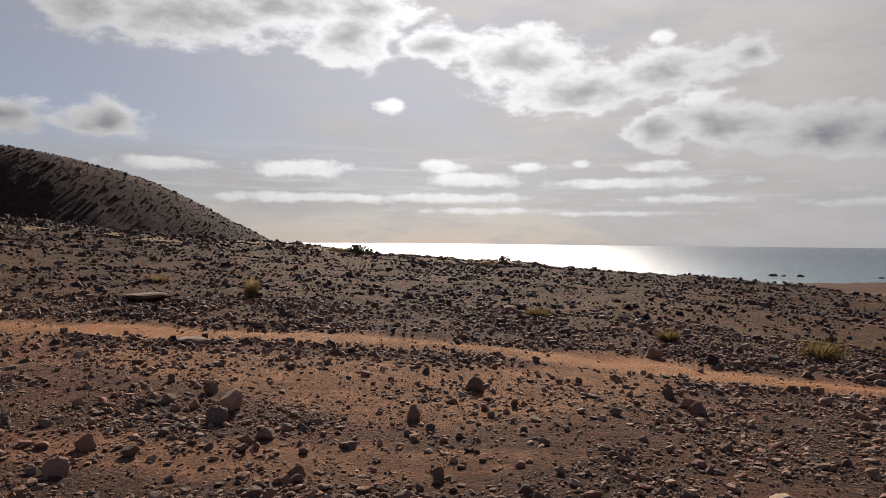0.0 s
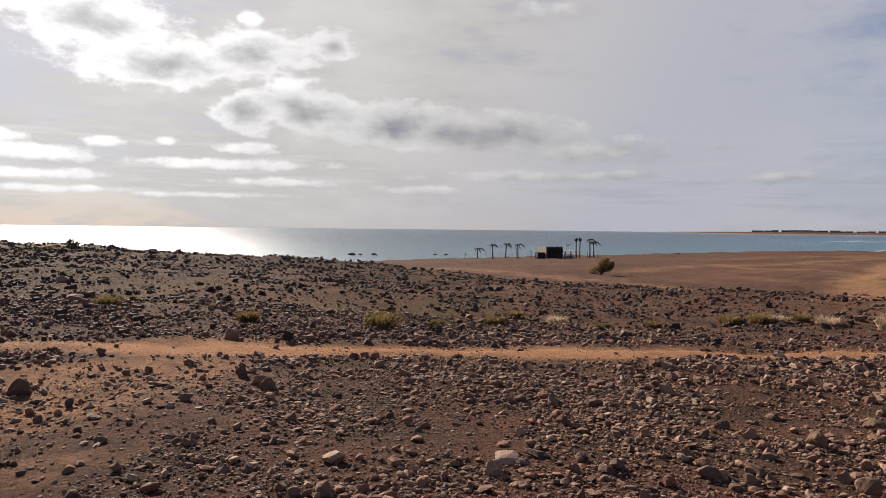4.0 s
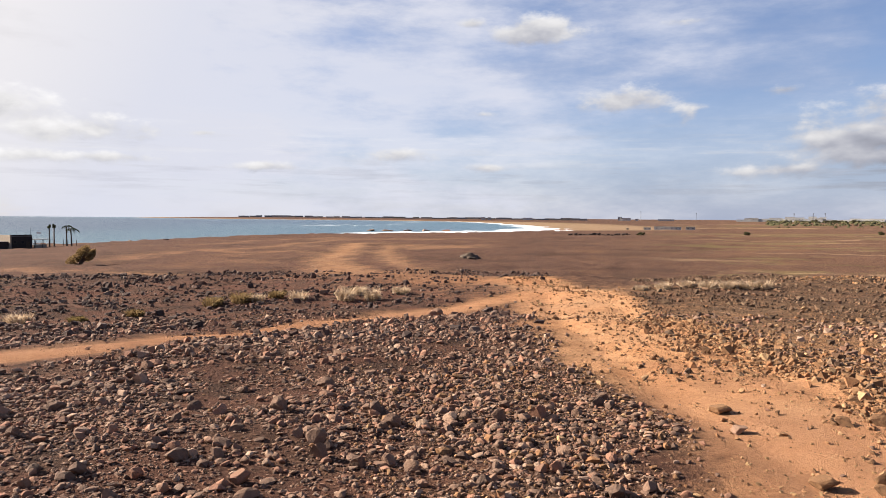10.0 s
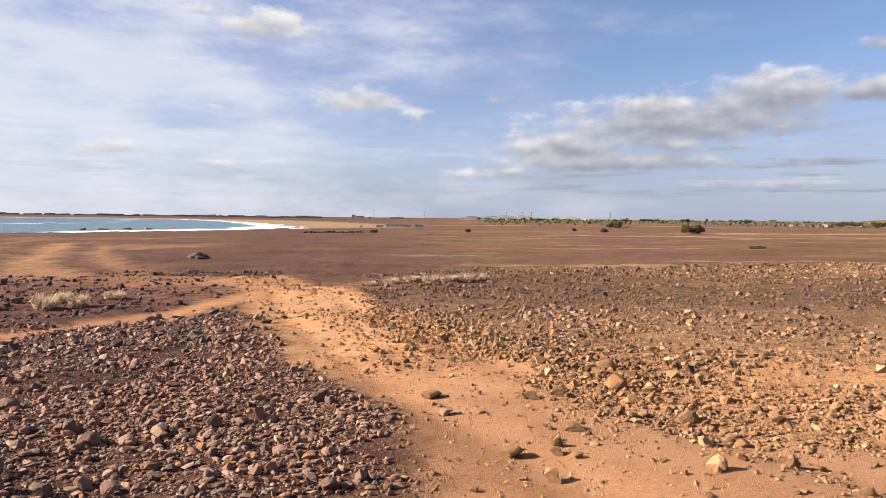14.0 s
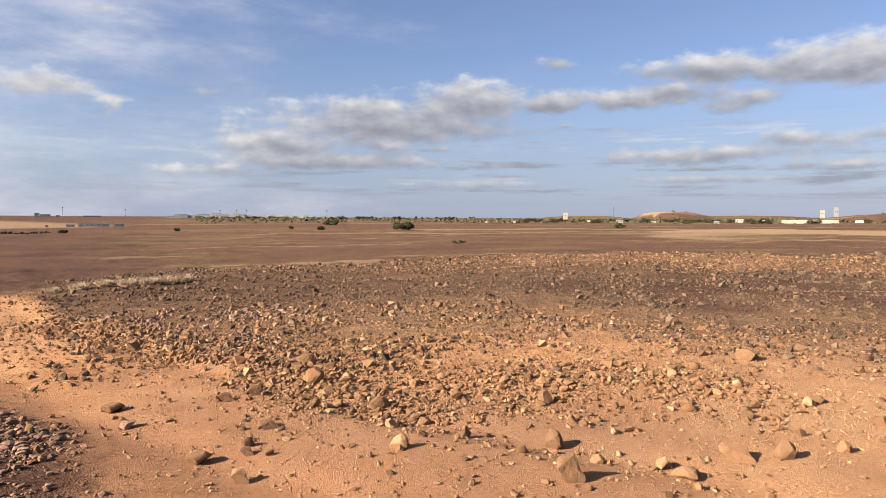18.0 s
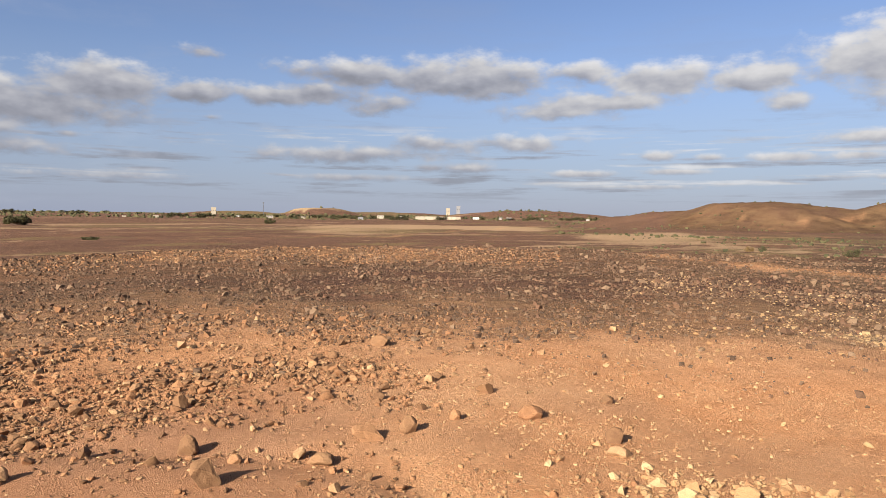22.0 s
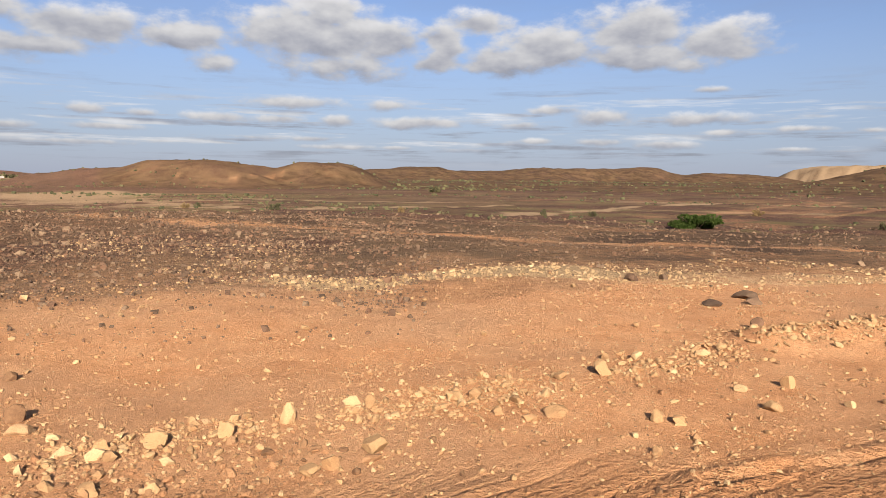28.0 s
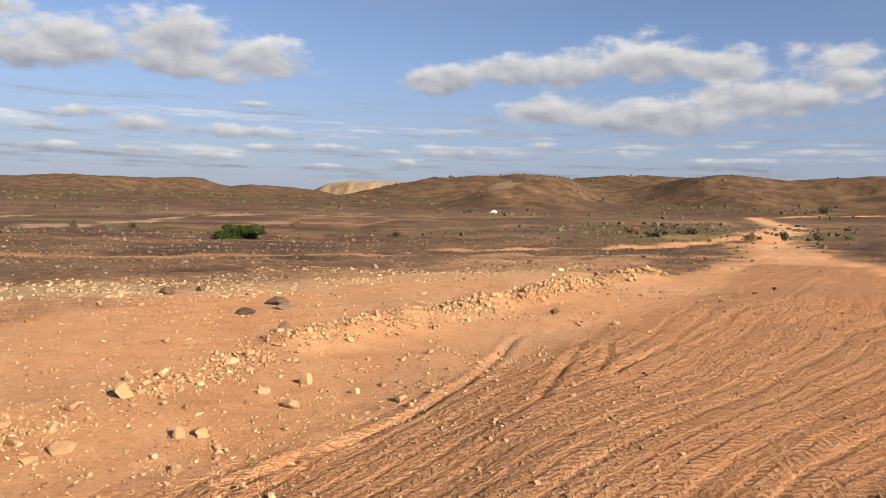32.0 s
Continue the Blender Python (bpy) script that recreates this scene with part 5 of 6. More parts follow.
def tube(points, radii, sides=7):
    """A tapered round stem through the points."""
    verts, faces = [], []
    for i, (p, r) in enumerate(zip(points, radii)):
        a = Vector(points[max(i - 1, 0)])
        b = Vector(points[min(i + 1, len(points) - 1)])
        q = (b - a).to_track_quat("Z", "Y")
        for k in range(sides):
            t = 2 * math.pi * k / sides
            verts.append(Vector(p) + q @ Vector((r * math.cos(t), r * math.sin(t), 0)))
    for i in range(len(points) - 1):
        for k in range(sides):
            faces.append((i * sides + k, i * sides + (k + 1) % sides, (i + 1) * sides + (k + 1) % sides, (i + 1) * sides + k))
    faces.append(tuple(range((len(points) - 1) * sides, len(points) * sides)))
    me = bpy.data.meshes.new("stem")
    me.from_pydata([tuple(v) for v in verts], [], faces)
    return me


def leaf_cloud(name, count, wide, deep, high, leaf, seed, lean=(0, 0), hollow=0.35, lumps=9):
    """Many small two-sided leaves gathered in lumps, with gaps between, the whole leaning downwind."""
    rng = np.random.RandomState(seed)
    centre = np.stack([rng.uniform(-1, 1, lumps) * 0.68, rng.uniform(-1, 1, lumps) * 0.68, rng.uniform(0.10, 0.78, lumps)], 1)
    centre[:, 2] *= 1 - 0.45 * (centre[:, 0] ** 2 + centre[:, 1] ** 2)
    size = rng.uniform(0.22, 0.42, lumps)
    k = rng.randint(0, lumps, count)
    d = rng.normal(0, 1, (count, 3))
    d /= np.linalg.norm(d, axis=1)[:, None]
    rad = size[k] * rng.uniform(hollow, 1.0, count) ** 0.5
    p = centre[k] + d * rad[:, None] * np.array([1, 1, 0.75])
    p[:, 2] = np.abs(p[:, 2])
    p = p * np.array([wide / 2, deep / 2, high])
    p[:, 0] += lean[0] * p[:, 2]
    p[:, 1] += lean[1] * p[:, 2]
    a = rng.normal(0, 1, (count, 3))
    a /= np.linalg.norm(a, axis=1)[:, None]
    b = np.cross(a, rng.normal(0, 1, (count, 3)))
    b /= np.linalg.norm(b, axis=1)[:, None]
    s = leaf * rng.uniform(0.6, 1.4, count)[:, None]
    verts = np.stack([p - a * s, p + b * s * 0.45, p + a * s, p - b * s * 0.45], 1).reshape(-1, 3)
    quads = np.arange(count * 4).reshape(-1, 4)
    return raw_mesh(name, verts, quads, smooth=False)


def blades(name, count, spread, high, seed, lean=(0.2, 0.1), width=0.006):
    """A tuft of grass: thin bent blades fanning from the base."""
    rng = np.random.RandomState(seed)
    a, r = rng.uniform(0, 2 * math.pi, count), spread * np.sqrt(rng.rand(count)) * 0.6
    foot = np.stack([r * np.cos(a), r * np.sin(a), np.zeros(count)], 1)
    out = np.stack([np.cos(a), np.sin(a), np.zeros(count)], 1) * rng.uniform(0.1, 0.6, count)[:, None] * spread
    h = high * rng.uniform(0.45, 1.0, count)
    mid_p = foot + out * 0.4 + np.stack([lean[0] * h * 0.3, lean[1] * h * 0.3, h * 0.6], 1)
    tip = foot + out + np.stack([lean[0] * h, lean[1] * h, h], 1)
    side = np.stack([-np.sin(a), np.cos(a), np.zeros(count)], 1) * width
    verts = np.stack([foot - side, foot + side, mid_p + side * 0.8, mid_p - side * 0.8, tip, tip + side * 0.2], 1).reshape(-1, 3)
    base = np.arange(count)[:, None] * 6
    quads = np.concatenate([base + np.array([[0, 1, 2, 3]]), base + np.array([[3, 2, 5, 4]])])
    return raw_mesh(name, verts, quads, smooth=False)


# grass tufts: built once in three forms, then copied
def tuft(x, y, wide, high, mat, label, seed, group="grass tufts"):
    ob = thing("grass_tuft", x, y, label, "grass", group, turn=seed * 47 % 360, dz=-0.01)
    part("tuft", blades("blades", 260, wide / 2, high, seed, width=0.004 + 0.004 * wide), mat, ob)
    part("crown", leaf_cloud("crown", 260, wide, wide * 0.8, high * 0.85, 0.03 + 0.02 * wide, seed + 1, (0.15, 0.1)), mat, ob)
    return ob


for i, (x, y, w, h) in enumerate([(2.9, 13.3, 0.86, 0.40), (0.5, 13.8, 0.6, 0.22), (5.7, 14.6, 0.62, 0.22), (-2.2, 15.8, 0.7, 0.2), (4.2, 13.9, 0.4, 0.14), (8.6, 15.0, 0.5, 0.16)]):
    tuft(x, y, w, h, M_YELLOW, "rounded yellow-brown grass tuft on stony ground" if w > 0.8 else "low yellow-brown grass tuft on stony ground", 100 + 2 * i)
for i, (x, y, w, h) in enumerate([(7.7, 15.6, 0.75, 0.30), (15.2, 14.9, 0.75, 0.30), (15.9, 13.7, 0.85, 0.45), (16.5, 13.2, 0.7, 0.42), (18.3, 13.4, 0.7, 0.30), (14.2, 15.6, 0.7, 0.25), (16.9, 14.0, 0.5, 0.3),
                                   (23.6, 6.6, 0.8, 0.24), (24.3, 6.0, 0.8, 0.28), (24.9, 5.5, 0.9, 0.30), (25.6, 5.0, 0.8, 0.30), (26.2, 4.5, 0.9, 0.32), (26.8, 4.0, 0.8, 0.36), (23.0, 7.2, 0.6, 0.2)]):
    tuft(x, y, w, h, M_STRAW, "pale straw-coloured dry grass tuft among stones", 140 + 2 * i, "pale grass tufts")
for i, (x, y, w, h) in enumerate([(13.9, 15.9, 0.9, 0.36), (13.2, 16.3, 0.8, 0.28), (15.0, 15.6, 0.7, 0.26), (17.4, 14.6, 0.6, 0.22), (10.3, 15.5, 0.6, 0.2), (-8.6, 14.6, 0.5, 0.5), (-13.0, 17.0, 0.8, 0.22), (7.0, 16.6, 0.5, 0.2)]):
    tuft(x, y, w, h, M_DRY, "brown withered grass tuft among dark stones", 180 + 2 * i, "brown grass tufts")


def shrub(name, x, y, wide, high, mat, label, seed, lean=(0.0, 0.0), group="", leaves=1600, leaf=0.07, stems=6, category="bush", trunk=False):
    ob = thing(name, x, y, label, category, group)
    rng = random.Random(seed)
    for k in range(stems):
        a = 2 * math.pi * k / stems + rng.uniform(-0.4, 0.4)
        foot = (rng.uniform(-0.08, 0.08) * wide, rng.uniform(-0.08, 0.08) * wide, -0.05)
        tip = (math.cos(a) * wide * 0.3 + lean[0] * high * 0.7, math.sin(a) * wide * 0.3 + lean[1] * high * 0.7, high * rng.uniform(0.55, 0.8))
        mid_p = tuple((f * 0.6 + t * 0.4) for f, t in zip(foot, tip))
        mid_p = (mid_p[0], mid_p[1], high * 0.38)
        r = max(0.012, high * 0.018)
        part("branch", tube([foot, mid_p, tip], [r * (2.2 if trunk else 1.3), r * 1.2, r * 0.5], 6), M_BARK, ob)
    part("foliage", leaf_cloud("foliage", leaves, wide, wide * 0.85, high, leaf, seed, lean, 0.3, 14), mat, ob)
    return ob


shrub("green_bush", *place(193.2, 79), 6.2, 1.75, M_LEAF, "low spreading bright green bush on the brown valley floor", 5, leaves=5200, leaf=0.13, stems=8)
shrub("windswept_tree", *place(29.7, 121), 4.4, 3.1, M_DRY, "windswept tan-brown tree leaning on the open plain", 6, lean=(0.55, -0.3), leaves=4200, leaf=0.14, stems=5, category="tree", trunk=True)
shrub("round_bush", *place(98.2, 425), 15.5, 6.4, M_SCRUB, "large dark green acacia bush on the dry plain", 7, leaves=3600, leaf=0.5, stems=6, group="plain bushes")
shrub("round_bush", *place(92.4, 690), 20, 7.5, M_SCRUB, "large dark green acacia bush beside a white hut", 8, leaves=3600, leaf=0.6, stems=6, group="plain bushes")
shrub("round_bush", *place(91.6, 430), 7, 2.4, M_SCRUB, "low dull green bush on the dry plain", 9, leaves=1500, leaf=0.35, group="plain bushes")
shrub("round_bush", *place(89.2, 470), 5, 2.0, M_SCRUB, "low dull green bush on the dry plain", 10, leaves=1200, leaf=0.3, group="plain bushes")
shrub("round_bush", *place(80.6, 420), 4.5, 2.0, M_SCRUB, "low dull green bush on the dry plain", 11, leaves=1200, leaf=0.3, group="plain bushes")
shrub("round_bush", *place(72.9, 410), 6, 2.2, M_SCRUB, "low dull green bush on the dry plain", 12, leaves=1200, leaf=0.3, group="plain bushes")
shrub("round_bush", *place(115.6, 470), 8, 4.5, M_SCRUB, "tall dull green bush on the dry plain", 13, leaves=1600, leaf=0.35, group="plain bushes")
shrub("round_bush", *place(102.8, 190), 5, 0.9, M_SCRUB, "low dull green bush on the dry plain", 14, leaves=1200, leaf=0.22, group="plain bushes")
shrub("ridge_shrub", *place(-22.5, 44), 2.1, 0.95, M_SCRUB, "windswept bare shrub on the crest of the stony ridge", 15, lean=(0.5, 0.0), leaves=800, leaf=0.06, stems=9, group="ridge shrubs")
shrub("ridge_shrub", *place(-10.6, 46), 0.9, 0.95, M_SCRUB, "small upright shrub on the crest of the stony ridge", 16, leaves=700, leaf=0.05, group="ridge shrubs")
shrub("ridge_shrub", *place(-24.0, 43), 1.3, 0.35, M_DRY, "flat bare shrub on the crest of the stony ridge", 17, lean=(0.5, 0.0), leaves=400, leaf=0.05, group="ridge shrubs")
shrub("ridge_shrub", *place(-12.1, 42), 0.9, 0.25, M_DRY, "low rounded shrub on the crest of the stony ridge", 18, leaves=500, leaf=0.05, group="ridge shrubs")
for i, (a, r, w, h) in enumerate([(153.2, 110, 1.6, 1.1), (154.0, 112, 1.3, 1.0), (159.8, 92, 1.9, 1.0), (169.9, 95, 1.2, 0.9), (181.5, 100, 1.2, 1.1), (185.4, 96, 1.4, 1.2), (197.5, 120, 2.2, 1.3), (205.5, 85, 1.2, 1.0), (172.6, 260, 5.5, 2.8),
                                   (224.5, 100, 2.6, 1.2), (226.3, 96, 3.2, 1.0), (228.6, 100, 2.8, 1.1), (233.0, 84, 1.6, 1.3), (235.2, 86, 1.5, 1.2), (237.4, 88, 1.4, 1.2), (208.9, 250, 3.0, 2.2), (211.4, 255, 2.5, 1.9), (237.8, 420, 6, 5.0)]):
    shrub("dry_shrub", *place(a, r), w, h, M_SCRUB if i % 3 else M_DRY, "small grey-green shrub on the brown valley floor", 40 + i, leaves=600, leaf=0.06 * w, group="valley shrubs")


# the mound of earth on the plain
def mound(x, y, wide, high, label, mat, name="earth_mound"):
    bm = bmesh.new()
    bmesh.ops.create_icosphere(bm, subdivisions=4, radius=1.0)
    for v in bm.verts:
        q = v.co.copy()
        v.co = Vector((q.x * wide / 2, q.y * wide / 2.4, max(q.z, -0.15) * high * (1 - 0.35 * (q.x * q.x + q.y * q.y)))) * (1 + 0.22 * noise.noise(q * 2.3))
    ob = part(name, bm, mat)
    ob.location = (x, y, ground_z(x, y) - 0.05)
    return tagged(ob, label, "mound")


mound(*place(59.3, 133), 4.4, 1.15, "heap of red-brown earth on the open plain", M_BARK)
mound(*place(213.4, 250), 3.6, 1.1, "small heap of white gravel in the valley", M_WHITE, "gravel_heap")


# ---- hut and palms on the shore ----
def hut():
    x, y = place(25.55, 234)
    ob = thing("stone_hut", x, y, "dark stone hut with flat roof and open porch by the sea", "hut", turn=-4)
    w, d, h = 7.6, 6.0, 3.5
    part("wall", box(0.9, -d / 2, h / 2, w - 1.8, 0.35, h), M_DARKWALL, ob)
    part("wall", box(0.9, d / 2, h / 2, w - 1.8, 0.35, h), M_DARKWALL, ob)
    part("wall", box(0.9 + (w - 1.8) / 2 - 0.18, 0, h / 2, 0.35, d - 0.36, h), M_DARKWALL, ob)
    part("wall", box(-2.15, -0.4, h / 2 + 0.2, 0.35, d + 1.2, h + 0.4), M_PLASTER, ob, "sunlit pale plastered side wall")
    part("roof", box(0.9, 0, h + 0.08, w - 1.9, d + 0.1, 0.16, 0.03), M_ROOF, ob)
    part("parapet", box(0.9, -d / 2, h + 0.32, w - 1.8, 0.2, 0.32), M_DARKWALL, ob)
    part("annex", box(-3.6, -1.6, 1.05, 2.4, 2.6, 2.1, 0.05), M_DARKWALL, ob, "low dark stone annex")
    part("porch_roof", box(6.4, -0.8, 2.55, 5.4, 4.6, 0.14, 0.03), M_ROOF, ob)
    for px_ in (4.6, 6.6, 8.8):
        for py_ in (-2.8, 1.2):
            part("porch_post", tube([(px_, py_, 0), (px_, py_, 2.5)], [0.09, 0.08], 6), M_BARK, ob)
    part("counter", box(6.2, -2.4, 0.55, 3.4, 0.7, 1.1, 0.04), M_PLASTER, ob)
    door = part("door", box(2.6, -d / 2 - 0.19, 1.0, 0.95, 0.06, 2.0), M_BARK, ob)
    part("handle", box(2.95, -d / 2 - 0.25, 1.0, 0.05, 0.06, 0.14), M_METAL, door)
    for k, px_ in enumerate((-0.8, 1.2)):
        win = part("window", box(px_, -d / 2 - 0.18, 1.9, 0.8, 0.05, 0.8), M_BARK, ob)
        part("pane", box(px_, -d / 2 - 0.215, 1.9, 0.66, 0.02, 0.66), M_PANE, win)
    for px_, hh in ((1.2, 1.5), (3.4, 1.2), (4.9, 2.4)):
        part("roof_pole", tube([(px_, 0.5, h), (px_, 0.5, h + hh)], [0.045, 0.03], 5), M_METAL, ob)
    part("flag", box(7.15, 0.5, 4.35, 0.95, 0.04, 0.6), M_CLOTH, ob, "small pale flag")
    part("flag_pole", tube([(6.6, 0.5, 2.6), (6.6, 0.5, 4.8)], [0.05, 0.03], 5), M_METAL, ob)


hut()


def frond(length, droop, seed, wide=0.5):
    """One feathered palm leaf: a bent rib with leaflets down both sides."""
    rng = random.Random(seed)
    verts, faces, n_ = [], [], 9
    rib = [Vector((length * t, 0, length * (0.42 * t - droop * t * t))) for t in [i / n_ for i in range(n_ + 1)]]
    for i in range(n_):
        a, b = rib[i], rib[i + 1]
        k = len(verts)
        verts += [a + Vector((0, 0.02, 0)), a - Vector((0, 0.02, 0)), b - Vector((0, 0.015, 0)), b + Vector((0, 0.015, 0))]
        faces.append((k, k + 1, k + 2, k + 3))
        if i > 1:
            for side in (-1, 1):
                for s in (0.2, 0.7):
                    c = a.lerp(b, s)
                    reach = wide * (1 - abs(i / n_ - 0.5)) * rng.uniform(0.8, 1.1)
                    tip = c + Vector((reach * 0.5, side * reach, -reach * 0.55))
                    k = len(verts)
                    verts += [c, c + Vector((0.14, 0, 0)), tip + Vector((0.05, 0, 0)), tip]
                    faces.append((k, k + 1, k + 2, k + 3))
    me = bpy.data.meshes.new("frond")
    me.from_pydata([tuple(v) for v in verts], [], faces)
    me.materials.append(M_FROND)
    return me


FRONDS = [frond(1.9, d, s) for s, d in enumerate((0.75, 0.95, 1.15))]


def palm(az, r, tall, label, crown=1.0, fronds=11, bare=False, seed=0):
    x, y = place(az, r)
    ob = thing("palm", x, y, label, "palm", "palms by the hut", turn=-az)
    rng = random.Random(seed)
    bend = rng.uniform(-0.25, 0.35)
    pts = [(bend * (t ** 2) * tall * 0.2, 0, -0.2 + tall * t) for t in (0, 0.25, 0.5, 0.75, 1)]
    part("trunk", tube(pts, [0.26, 0.20, 0.17, 0.16, 0.20], 8), M_BARK, ob)
    if bare:
        stub = part("crown_stub", leaf_cloud("crown_stub", 160, 1.0, 1.0, 1.5, 0.22, seed, (0, 0)), M_FROND, ob)
        stub.location = (pts[-1][0], 0, tall - 0.9)
        return
    for k in range(fronds):
        fr = part("frond", FRONDS[k % 3], M_FROND, ob)
        fr.location = (pts[-1][0], 0, pts[-1][2])
        a = 360 * k / fronds + rng.uniform(-12, 12)
        fr.rotation_euler = (0, radians(rng.uniform(-18, 22)), radians(a))
        s = crown * rng.uniform(0.8, 1.1) * (1.15 if math.cos(radians(a)) > 0 else 0.75)
        fr.scale = (s, s, s)


for i, (az, r, tall) in enumerate([(19.8, 244, 3.6), (21.05, 241, 5.0), (22.1, 239, 5.2), (23.1, 237, 5.0)]):
    palm(az, r, tall, "short windblown palm with dark fronds beside the shore hut", 1.0, 11, seed=i)
palm(27.75, 240, 6.5, "tall bare palm trunk with a stub of dead leaves", bare=True, seed=11)
palm(28.05, 241, 6.5, "tall bare palm trunk with a stub of dead leaves", bare=True, seed=12)
palm(28.85, 238, 6.3, "tall windblown palm with dark drooping fronds", 0.9, 12, seed=13)
palm(29.15, 236, 5.3, "tall windblown palm with dark drooping fronds", 1.0, 12, seed=14)


def post(az, r, tall, lean, seed):
    x, y = place(az, r)
    ob = part("wooden_post", tube([(0, 0, -0.2), (lean * 0.5, 0, tall * 0.5), (lean, 0, tall)], [0.11, 0.09, 0.07], 7), M_BARK)
    ob.location = (x, y, ground_z(x, y))
    tagged(ob, "weathered dark wooden post standing near the shore", "post", "posts by the hut")


for i, (az, r, tall, lean) in enumerate([(18.75, 246, 1.8, 0.5), (22.95, 238, 3.3, 0.1), (24.15, 240, 2.5, 0.15), (28.65, 238, 2.0, 0.0), (29.45, 237, 1.9, 0.1), (26.9, 239, 1.7, 0.0)]):
    post(az, r, tall, lean, i)


def ruined_wall(az0, az1, r, count):
    x, y = place((az0 + az1) / 2, r)
    ob = thing("ruined_wall", x, y, "broken row of dark stone pillars on the plain", "wall")
    rnd = random.Random(3)
    for k in range(count):
        a = az0 + (az1 - az0) * (k + rnd.uniform(-0.3, 0.3)) / count
        px_, py_ = place(a, r + rnd.uniform(-4, 4))
        h_ = rnd.uniform(0.8, 1.7)
        pillar = part("pillar", box(0, 0, h_ / 2 - 0.2, rnd.uniform(0.8, 1.7), 0.8, h_, 0.12), M_DARKWALL, ob)
        pillar.location = (px_ - x, py_ - y, ground_z(px_, py_) - ob.location.z)
        pillar.rotation_euler = (0, 0, radians(-a + rnd.uniform(-10, 10)))


ruined_wall(67.4, 72.2, 430, 26)


# dark rocks in the surf
def sea_rock(az, r, wide, high, seed):
    ob = new("sea_rock", BIG_ROCKS[seed % 7][0])
    x, y = place(az, r)
    ob.location, ob.scale, ob.rotation_euler = (x, y, max(SEA, ground_z(x, y)) + high * 0.1), (wide / 2, wide / 3, high * 0.6), (0, 0, seed)
    tagged(ob, "dark wet rock in the surf off the shore", "rock", "rocks in the surf")


for i, (az, r, w, h) in enumerate([(9.6, 262, 3.5, 1.3), (10.2, 262, 2.4, 1.0), (11.3, 263, 4.0, 1.2), (16.4, 268, 2.2, 0.8), (17.2, 270, 2.6, 0.8), (33.0, 305, 2.4, 0.8), (35.5, 315, 3.0, 0.8), (51.2, 540, 9, 2.2), (52.6, 545, 12, 1.8), (54.2, 552, 10, 1.8), (55.8, 560, 12, 2.0), (57.5, 566, 9, 1.8)]):
    sea_rock(az, r, w, h, i)


# ---- far settlements ----
def house(az, r, wide, high, mat, label, windows=3, name="house", group="far houses", deep=None):
    x, y = place(az, r)
    ob = thing(name, x, y, label, "building", group, turn=-az)
    d = deep or wide * 0.6
    part("wall", box(0, 0, high / 2 - 0.5, wide, d, high + 1.0), mat, ob)
    part("roof", box(0, 0, high + 0.15, wide + 0.3, d + 0.3, 0.3), M_ROOF, ob)
    for k in range(windows):
        px_ = (k + 0.5) / windows * wide - wide / 2
        win = part("window", box(px_, -d / 2 - 0.04, high * 0.58, min(1.6, wide / windows * 0.4), 0.08, min(1.8, high * 0.3)), M_GREY, ob)
        part("pane", box(px_, -d / 2 - 0.10, high * 0.58, min(1.6, wide / windows * 0.4) * 0.8, 0.04, min(1.8, high * 0.3) * 0.8), M_PANE, win)
    return ob


rng = random.Random(7)
# the bay's far resort strip
for k in range(46):
    az = 41.3 + k * 0.6 + rng.uniform(-0.25, 0.25)
    house(az, 4300 - 32 * k + rng.uniform(-100, 100), rng.uniform(30, 75), rng.uniform(4, 9) + (4 if k < 9 else 0), rng.choice([M_ROOF, M_GREY, M_ROOF, M_CREAM]), "far low building along the bay", rng.choice([3, 4, 5]))
for az, w, h in ((60.4, 18, 22), (60.9, 14, 20), (64.0, 40, 18), (71.3, 16, 30), (71.8, 34, 20), (72.6, 12, 14), (74.8, 60, 12)):
    house(az, 2900, w, h * 0.5, M_WHITE, "white building on the far side of the bay", 3)
# the white town on the plain
for k in range(26):
    az = 80.2 + k * 0.42 + rng.uniform(-0.15, 0.15)
    house(az, 2500 + rng.uniform(-120, 120), rng.uniform(12, 34), rng.uniform(6, 13) * (1.3 if 83 < az < 86 else 1), M_WHITE, "white house of a town on the plain", 3, group="town houses")
# white farm and ruin on the plain
for az, w, h in ((73.4, 10, 3.5), (74.3, 14, 4.5), (75.0, 16, 4.0), (75.7, 8, 3.5), (92.05, 4.5, 4.0), (71.9, 3, 2.5), (76.6, 12, 4)):
    house(az, 700, w * 0.7, h * 0.65, M_WHITE if w > 5 else M_CREAM, "low white farm building on the plain", 2, group="farm buildings")
# eastern town: tower block, pair of towers, long wall, sheds
house(111.35, 1900, 12, 19, M_CREAM, "cream tower block above the eastern town", 3, "tower_block", "tower blocks")
house(129.9, 1500, 8, 15, M_CREAM, "cream tower block above the eastern town", 2, "tower_block", "tower blocks")
house(130.75, 1500, 8, 17, M_GREY, "grey tower block above the eastern town", 2, "tower_block", "tower blocks")
for az, w, h in ((107.2, 14, 5), (115.6, 22, 7), (118.2, 14, 6), (124.4, 24, 6), (122.8, 14, 5), (132.2, 22, 6), (134.2, 12, 6), (134.9, 20, 6), (113.2, 12, 5), (126.0, 12, 6), (105.0, 10, 4), (137.5, 14, 5), (141.2, 10, 5), (144.4, 14, 4)):
    house(az, 930 + rng.uniform(-60, 160), w * 0.42, h * rng.uniform(0.4, 0.75), rng.choice([M_CREAM, M_WHITE, M_CREAM, M_ROOF, M_GREY]), "low pale house at the edge of the eastern town", 2, group="eastern houses")
wx, wy = place(129.1, 960)
wall_ob = thing("long_wall", wx, wy, "long cream boundary wall before dark trees", "wall", turn=-129.1)
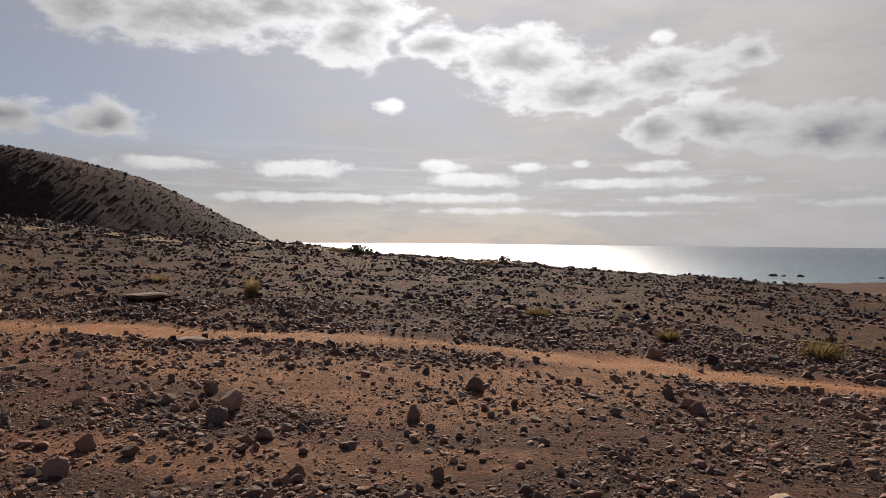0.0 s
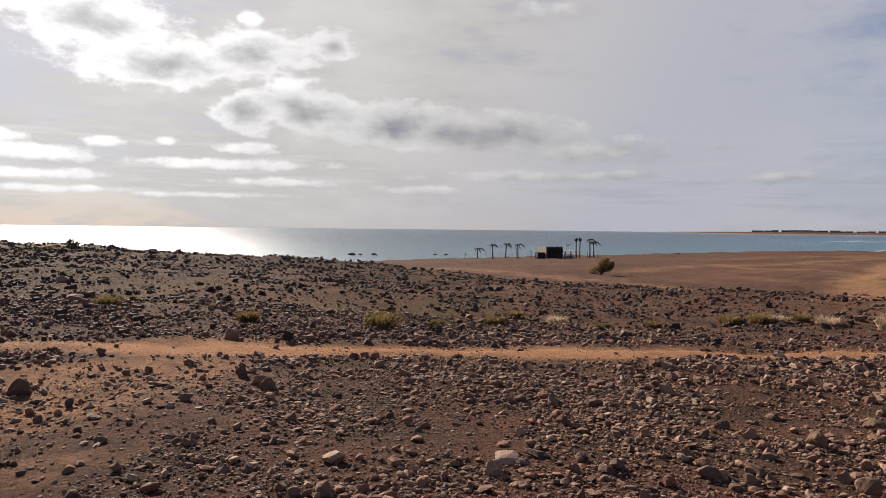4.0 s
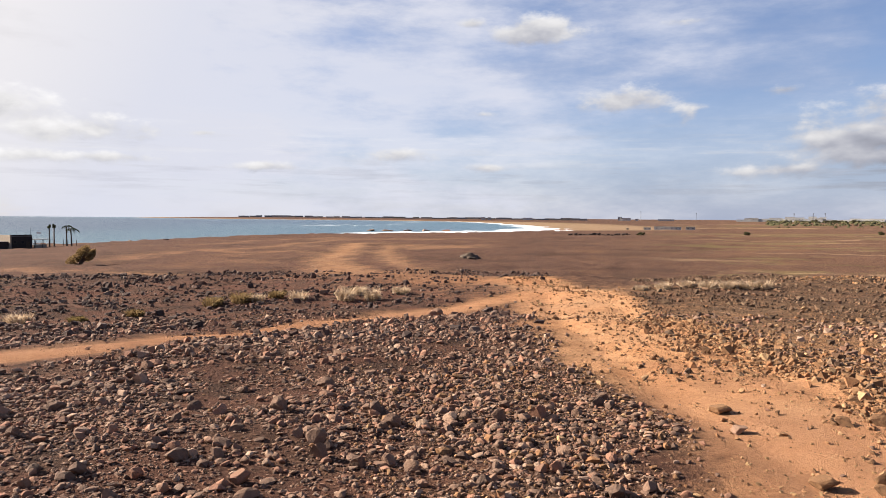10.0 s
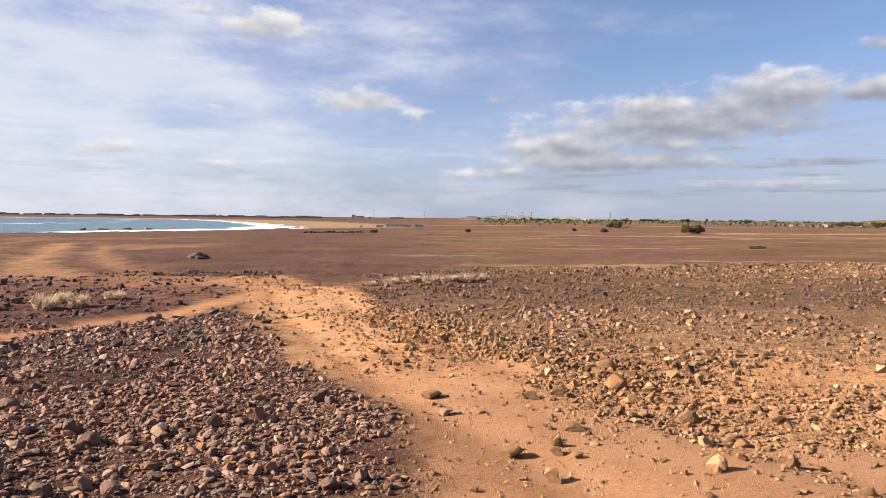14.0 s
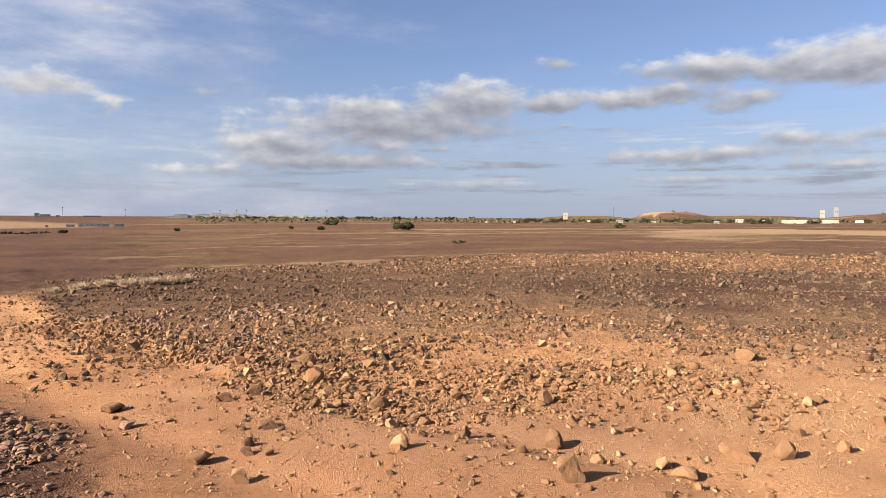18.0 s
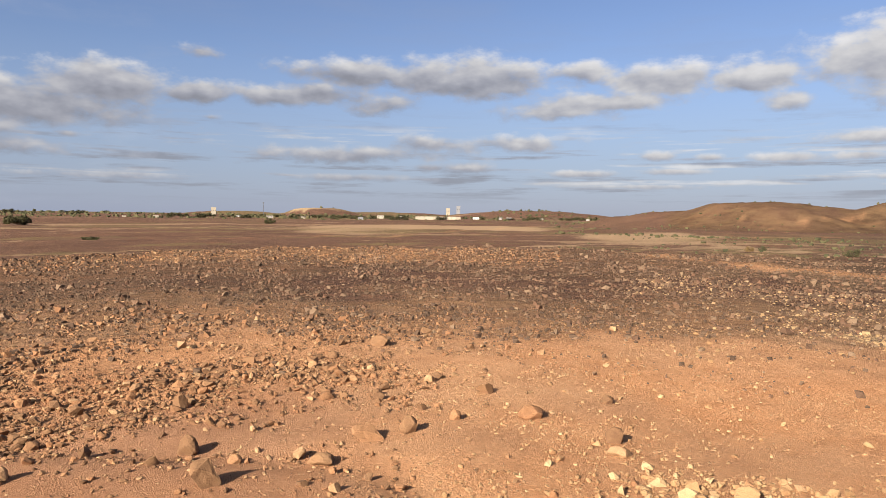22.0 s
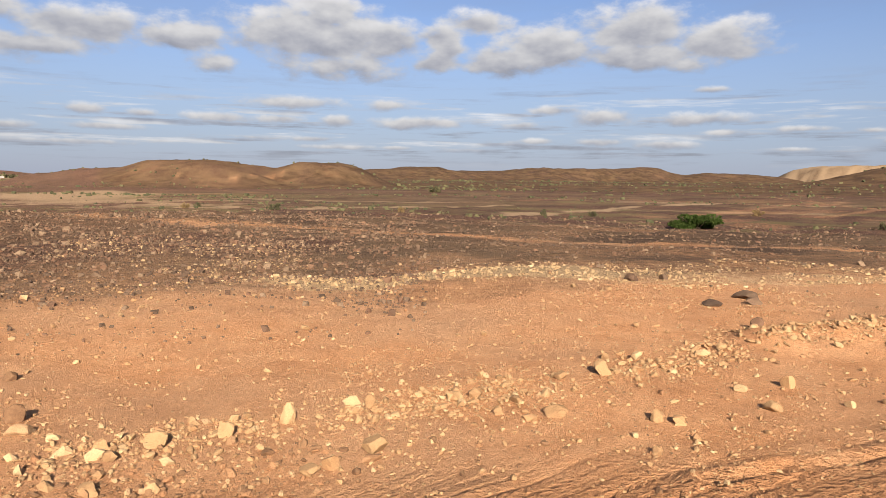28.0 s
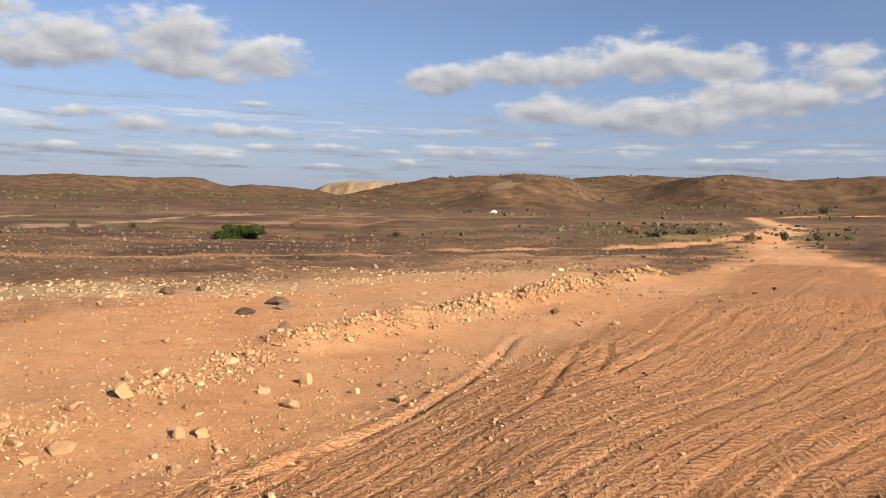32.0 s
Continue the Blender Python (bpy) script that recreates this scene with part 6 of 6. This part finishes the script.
for k in range(10):
    part("panel", box(-28 + k * 6.2, 0, 1.9, 6.0, 0.5, 5.2), M_CREAM, wall_ob)


def mast(az, r, tall, label, seed=0):
    x, y = place(az, r)
    ob = thing("mast", x, y, label, "mast", "far masts", turn=-az)
    part("pole", tube([(0, 0, 0), (0, 0, tall * 0.5), (0, 0, tall)], [0.9, 0.75, 0.6], 6), M_METAL, ob)
    part("head", box(0, 0, tall - 1.6, 3.4, 1.2, 3.2, 0.2), M_METAL, ob)


for az, r, tall in ((115.1, 1900, 34), (83.75, 2450, 27), (85.0, 2450, 27), (85.75, 2450, 27), (92.0, 2500, 28), (72.9, 2850, 36), (77.0, 2900, 32)):
    mast(az, r, tall, "slender dark mast rising over the far town")

# dark trees of the settlements: rows of rounded crowns
tree_mesh = [leaf_cloud("foliage", 700, 1, 1, 1, 0.055, 300 + k, hollow=0.5, lumps=10) for k in range(4)]


def far_tree(az, r, wide, high, group="far trees"):
    x, y = place(az, r)
    ob = thing("far_tree", x, y, "dark green tree at the edge of a far settlement", "tree", group, turn=rng.uniform(0, 360))
    stem = part("trunk", tube([(0, 0, -0.5), (0.1, 0, high * 0.3), (0.2, 0, high * 0.6)], [wide * 0.04, wide * 0.03, wide * 0.015], 5), M_BARK, ob)
    crown = part("foliage", rng.choice(tree_mesh), M_SCRUB, ob)
    crown.scale = (wide, wide, high)


for k in range(44):
    far_tree(rng.uniform(107, 121.5), rng.uniform(900, 1250), rng.uniform(8, 20), rng.uniform(3.5, 7))
for k in range(60):
    far_tree(rng.uniform(121.5, 145), rng.uniform(900, 1200), rng.uniform(8, 20), rng.uniform(3.5, 7))
for k in range(26):
    far_tree(rng.uniform(82, 104), rng.uniform(1700, 2200), rng.uniform(18, 40), rng.uniform(6, 10))


# low scrub dotted over the valley and the hills behind it
x, y = scatter(16000, 138, 240, 80, 900, 91, 0.9, lambda x, y: np.clip(0.25 + 1.5 * fbm(x / 45, y / 45, 3, 2), 0.02, 0.9))
stone_field("valley_scrub", "low dull-green scrub dotted over the valley and hills", M_SCRUB, x, y, sizes(len(x), 92, 0.22, 0.45, 0.08, 0.7) * (0.6 + np.hypot(x, y) / 260), 93, tiny=True, flat=(0.4, 0.8), category="scrub")
x, y = scatter(9000, 82, 147, 820, 2300, 95, 0.8, lambda x, y: np.clip(0.2 + 1.6 * fbm(x / 160, y / 90, 3, 1), 0.0, 0.9))
stone_field("town_scrub", "dark green scrub and low trees round the far towns", M_SCRUB, x, y, sizes(len(x), 96, 1.7, 0.4, 0.7, 4.0) * np.hypot(x, y) / 1200, 97, tiny=True, flat=(0.45, 0.9), category="scrub")
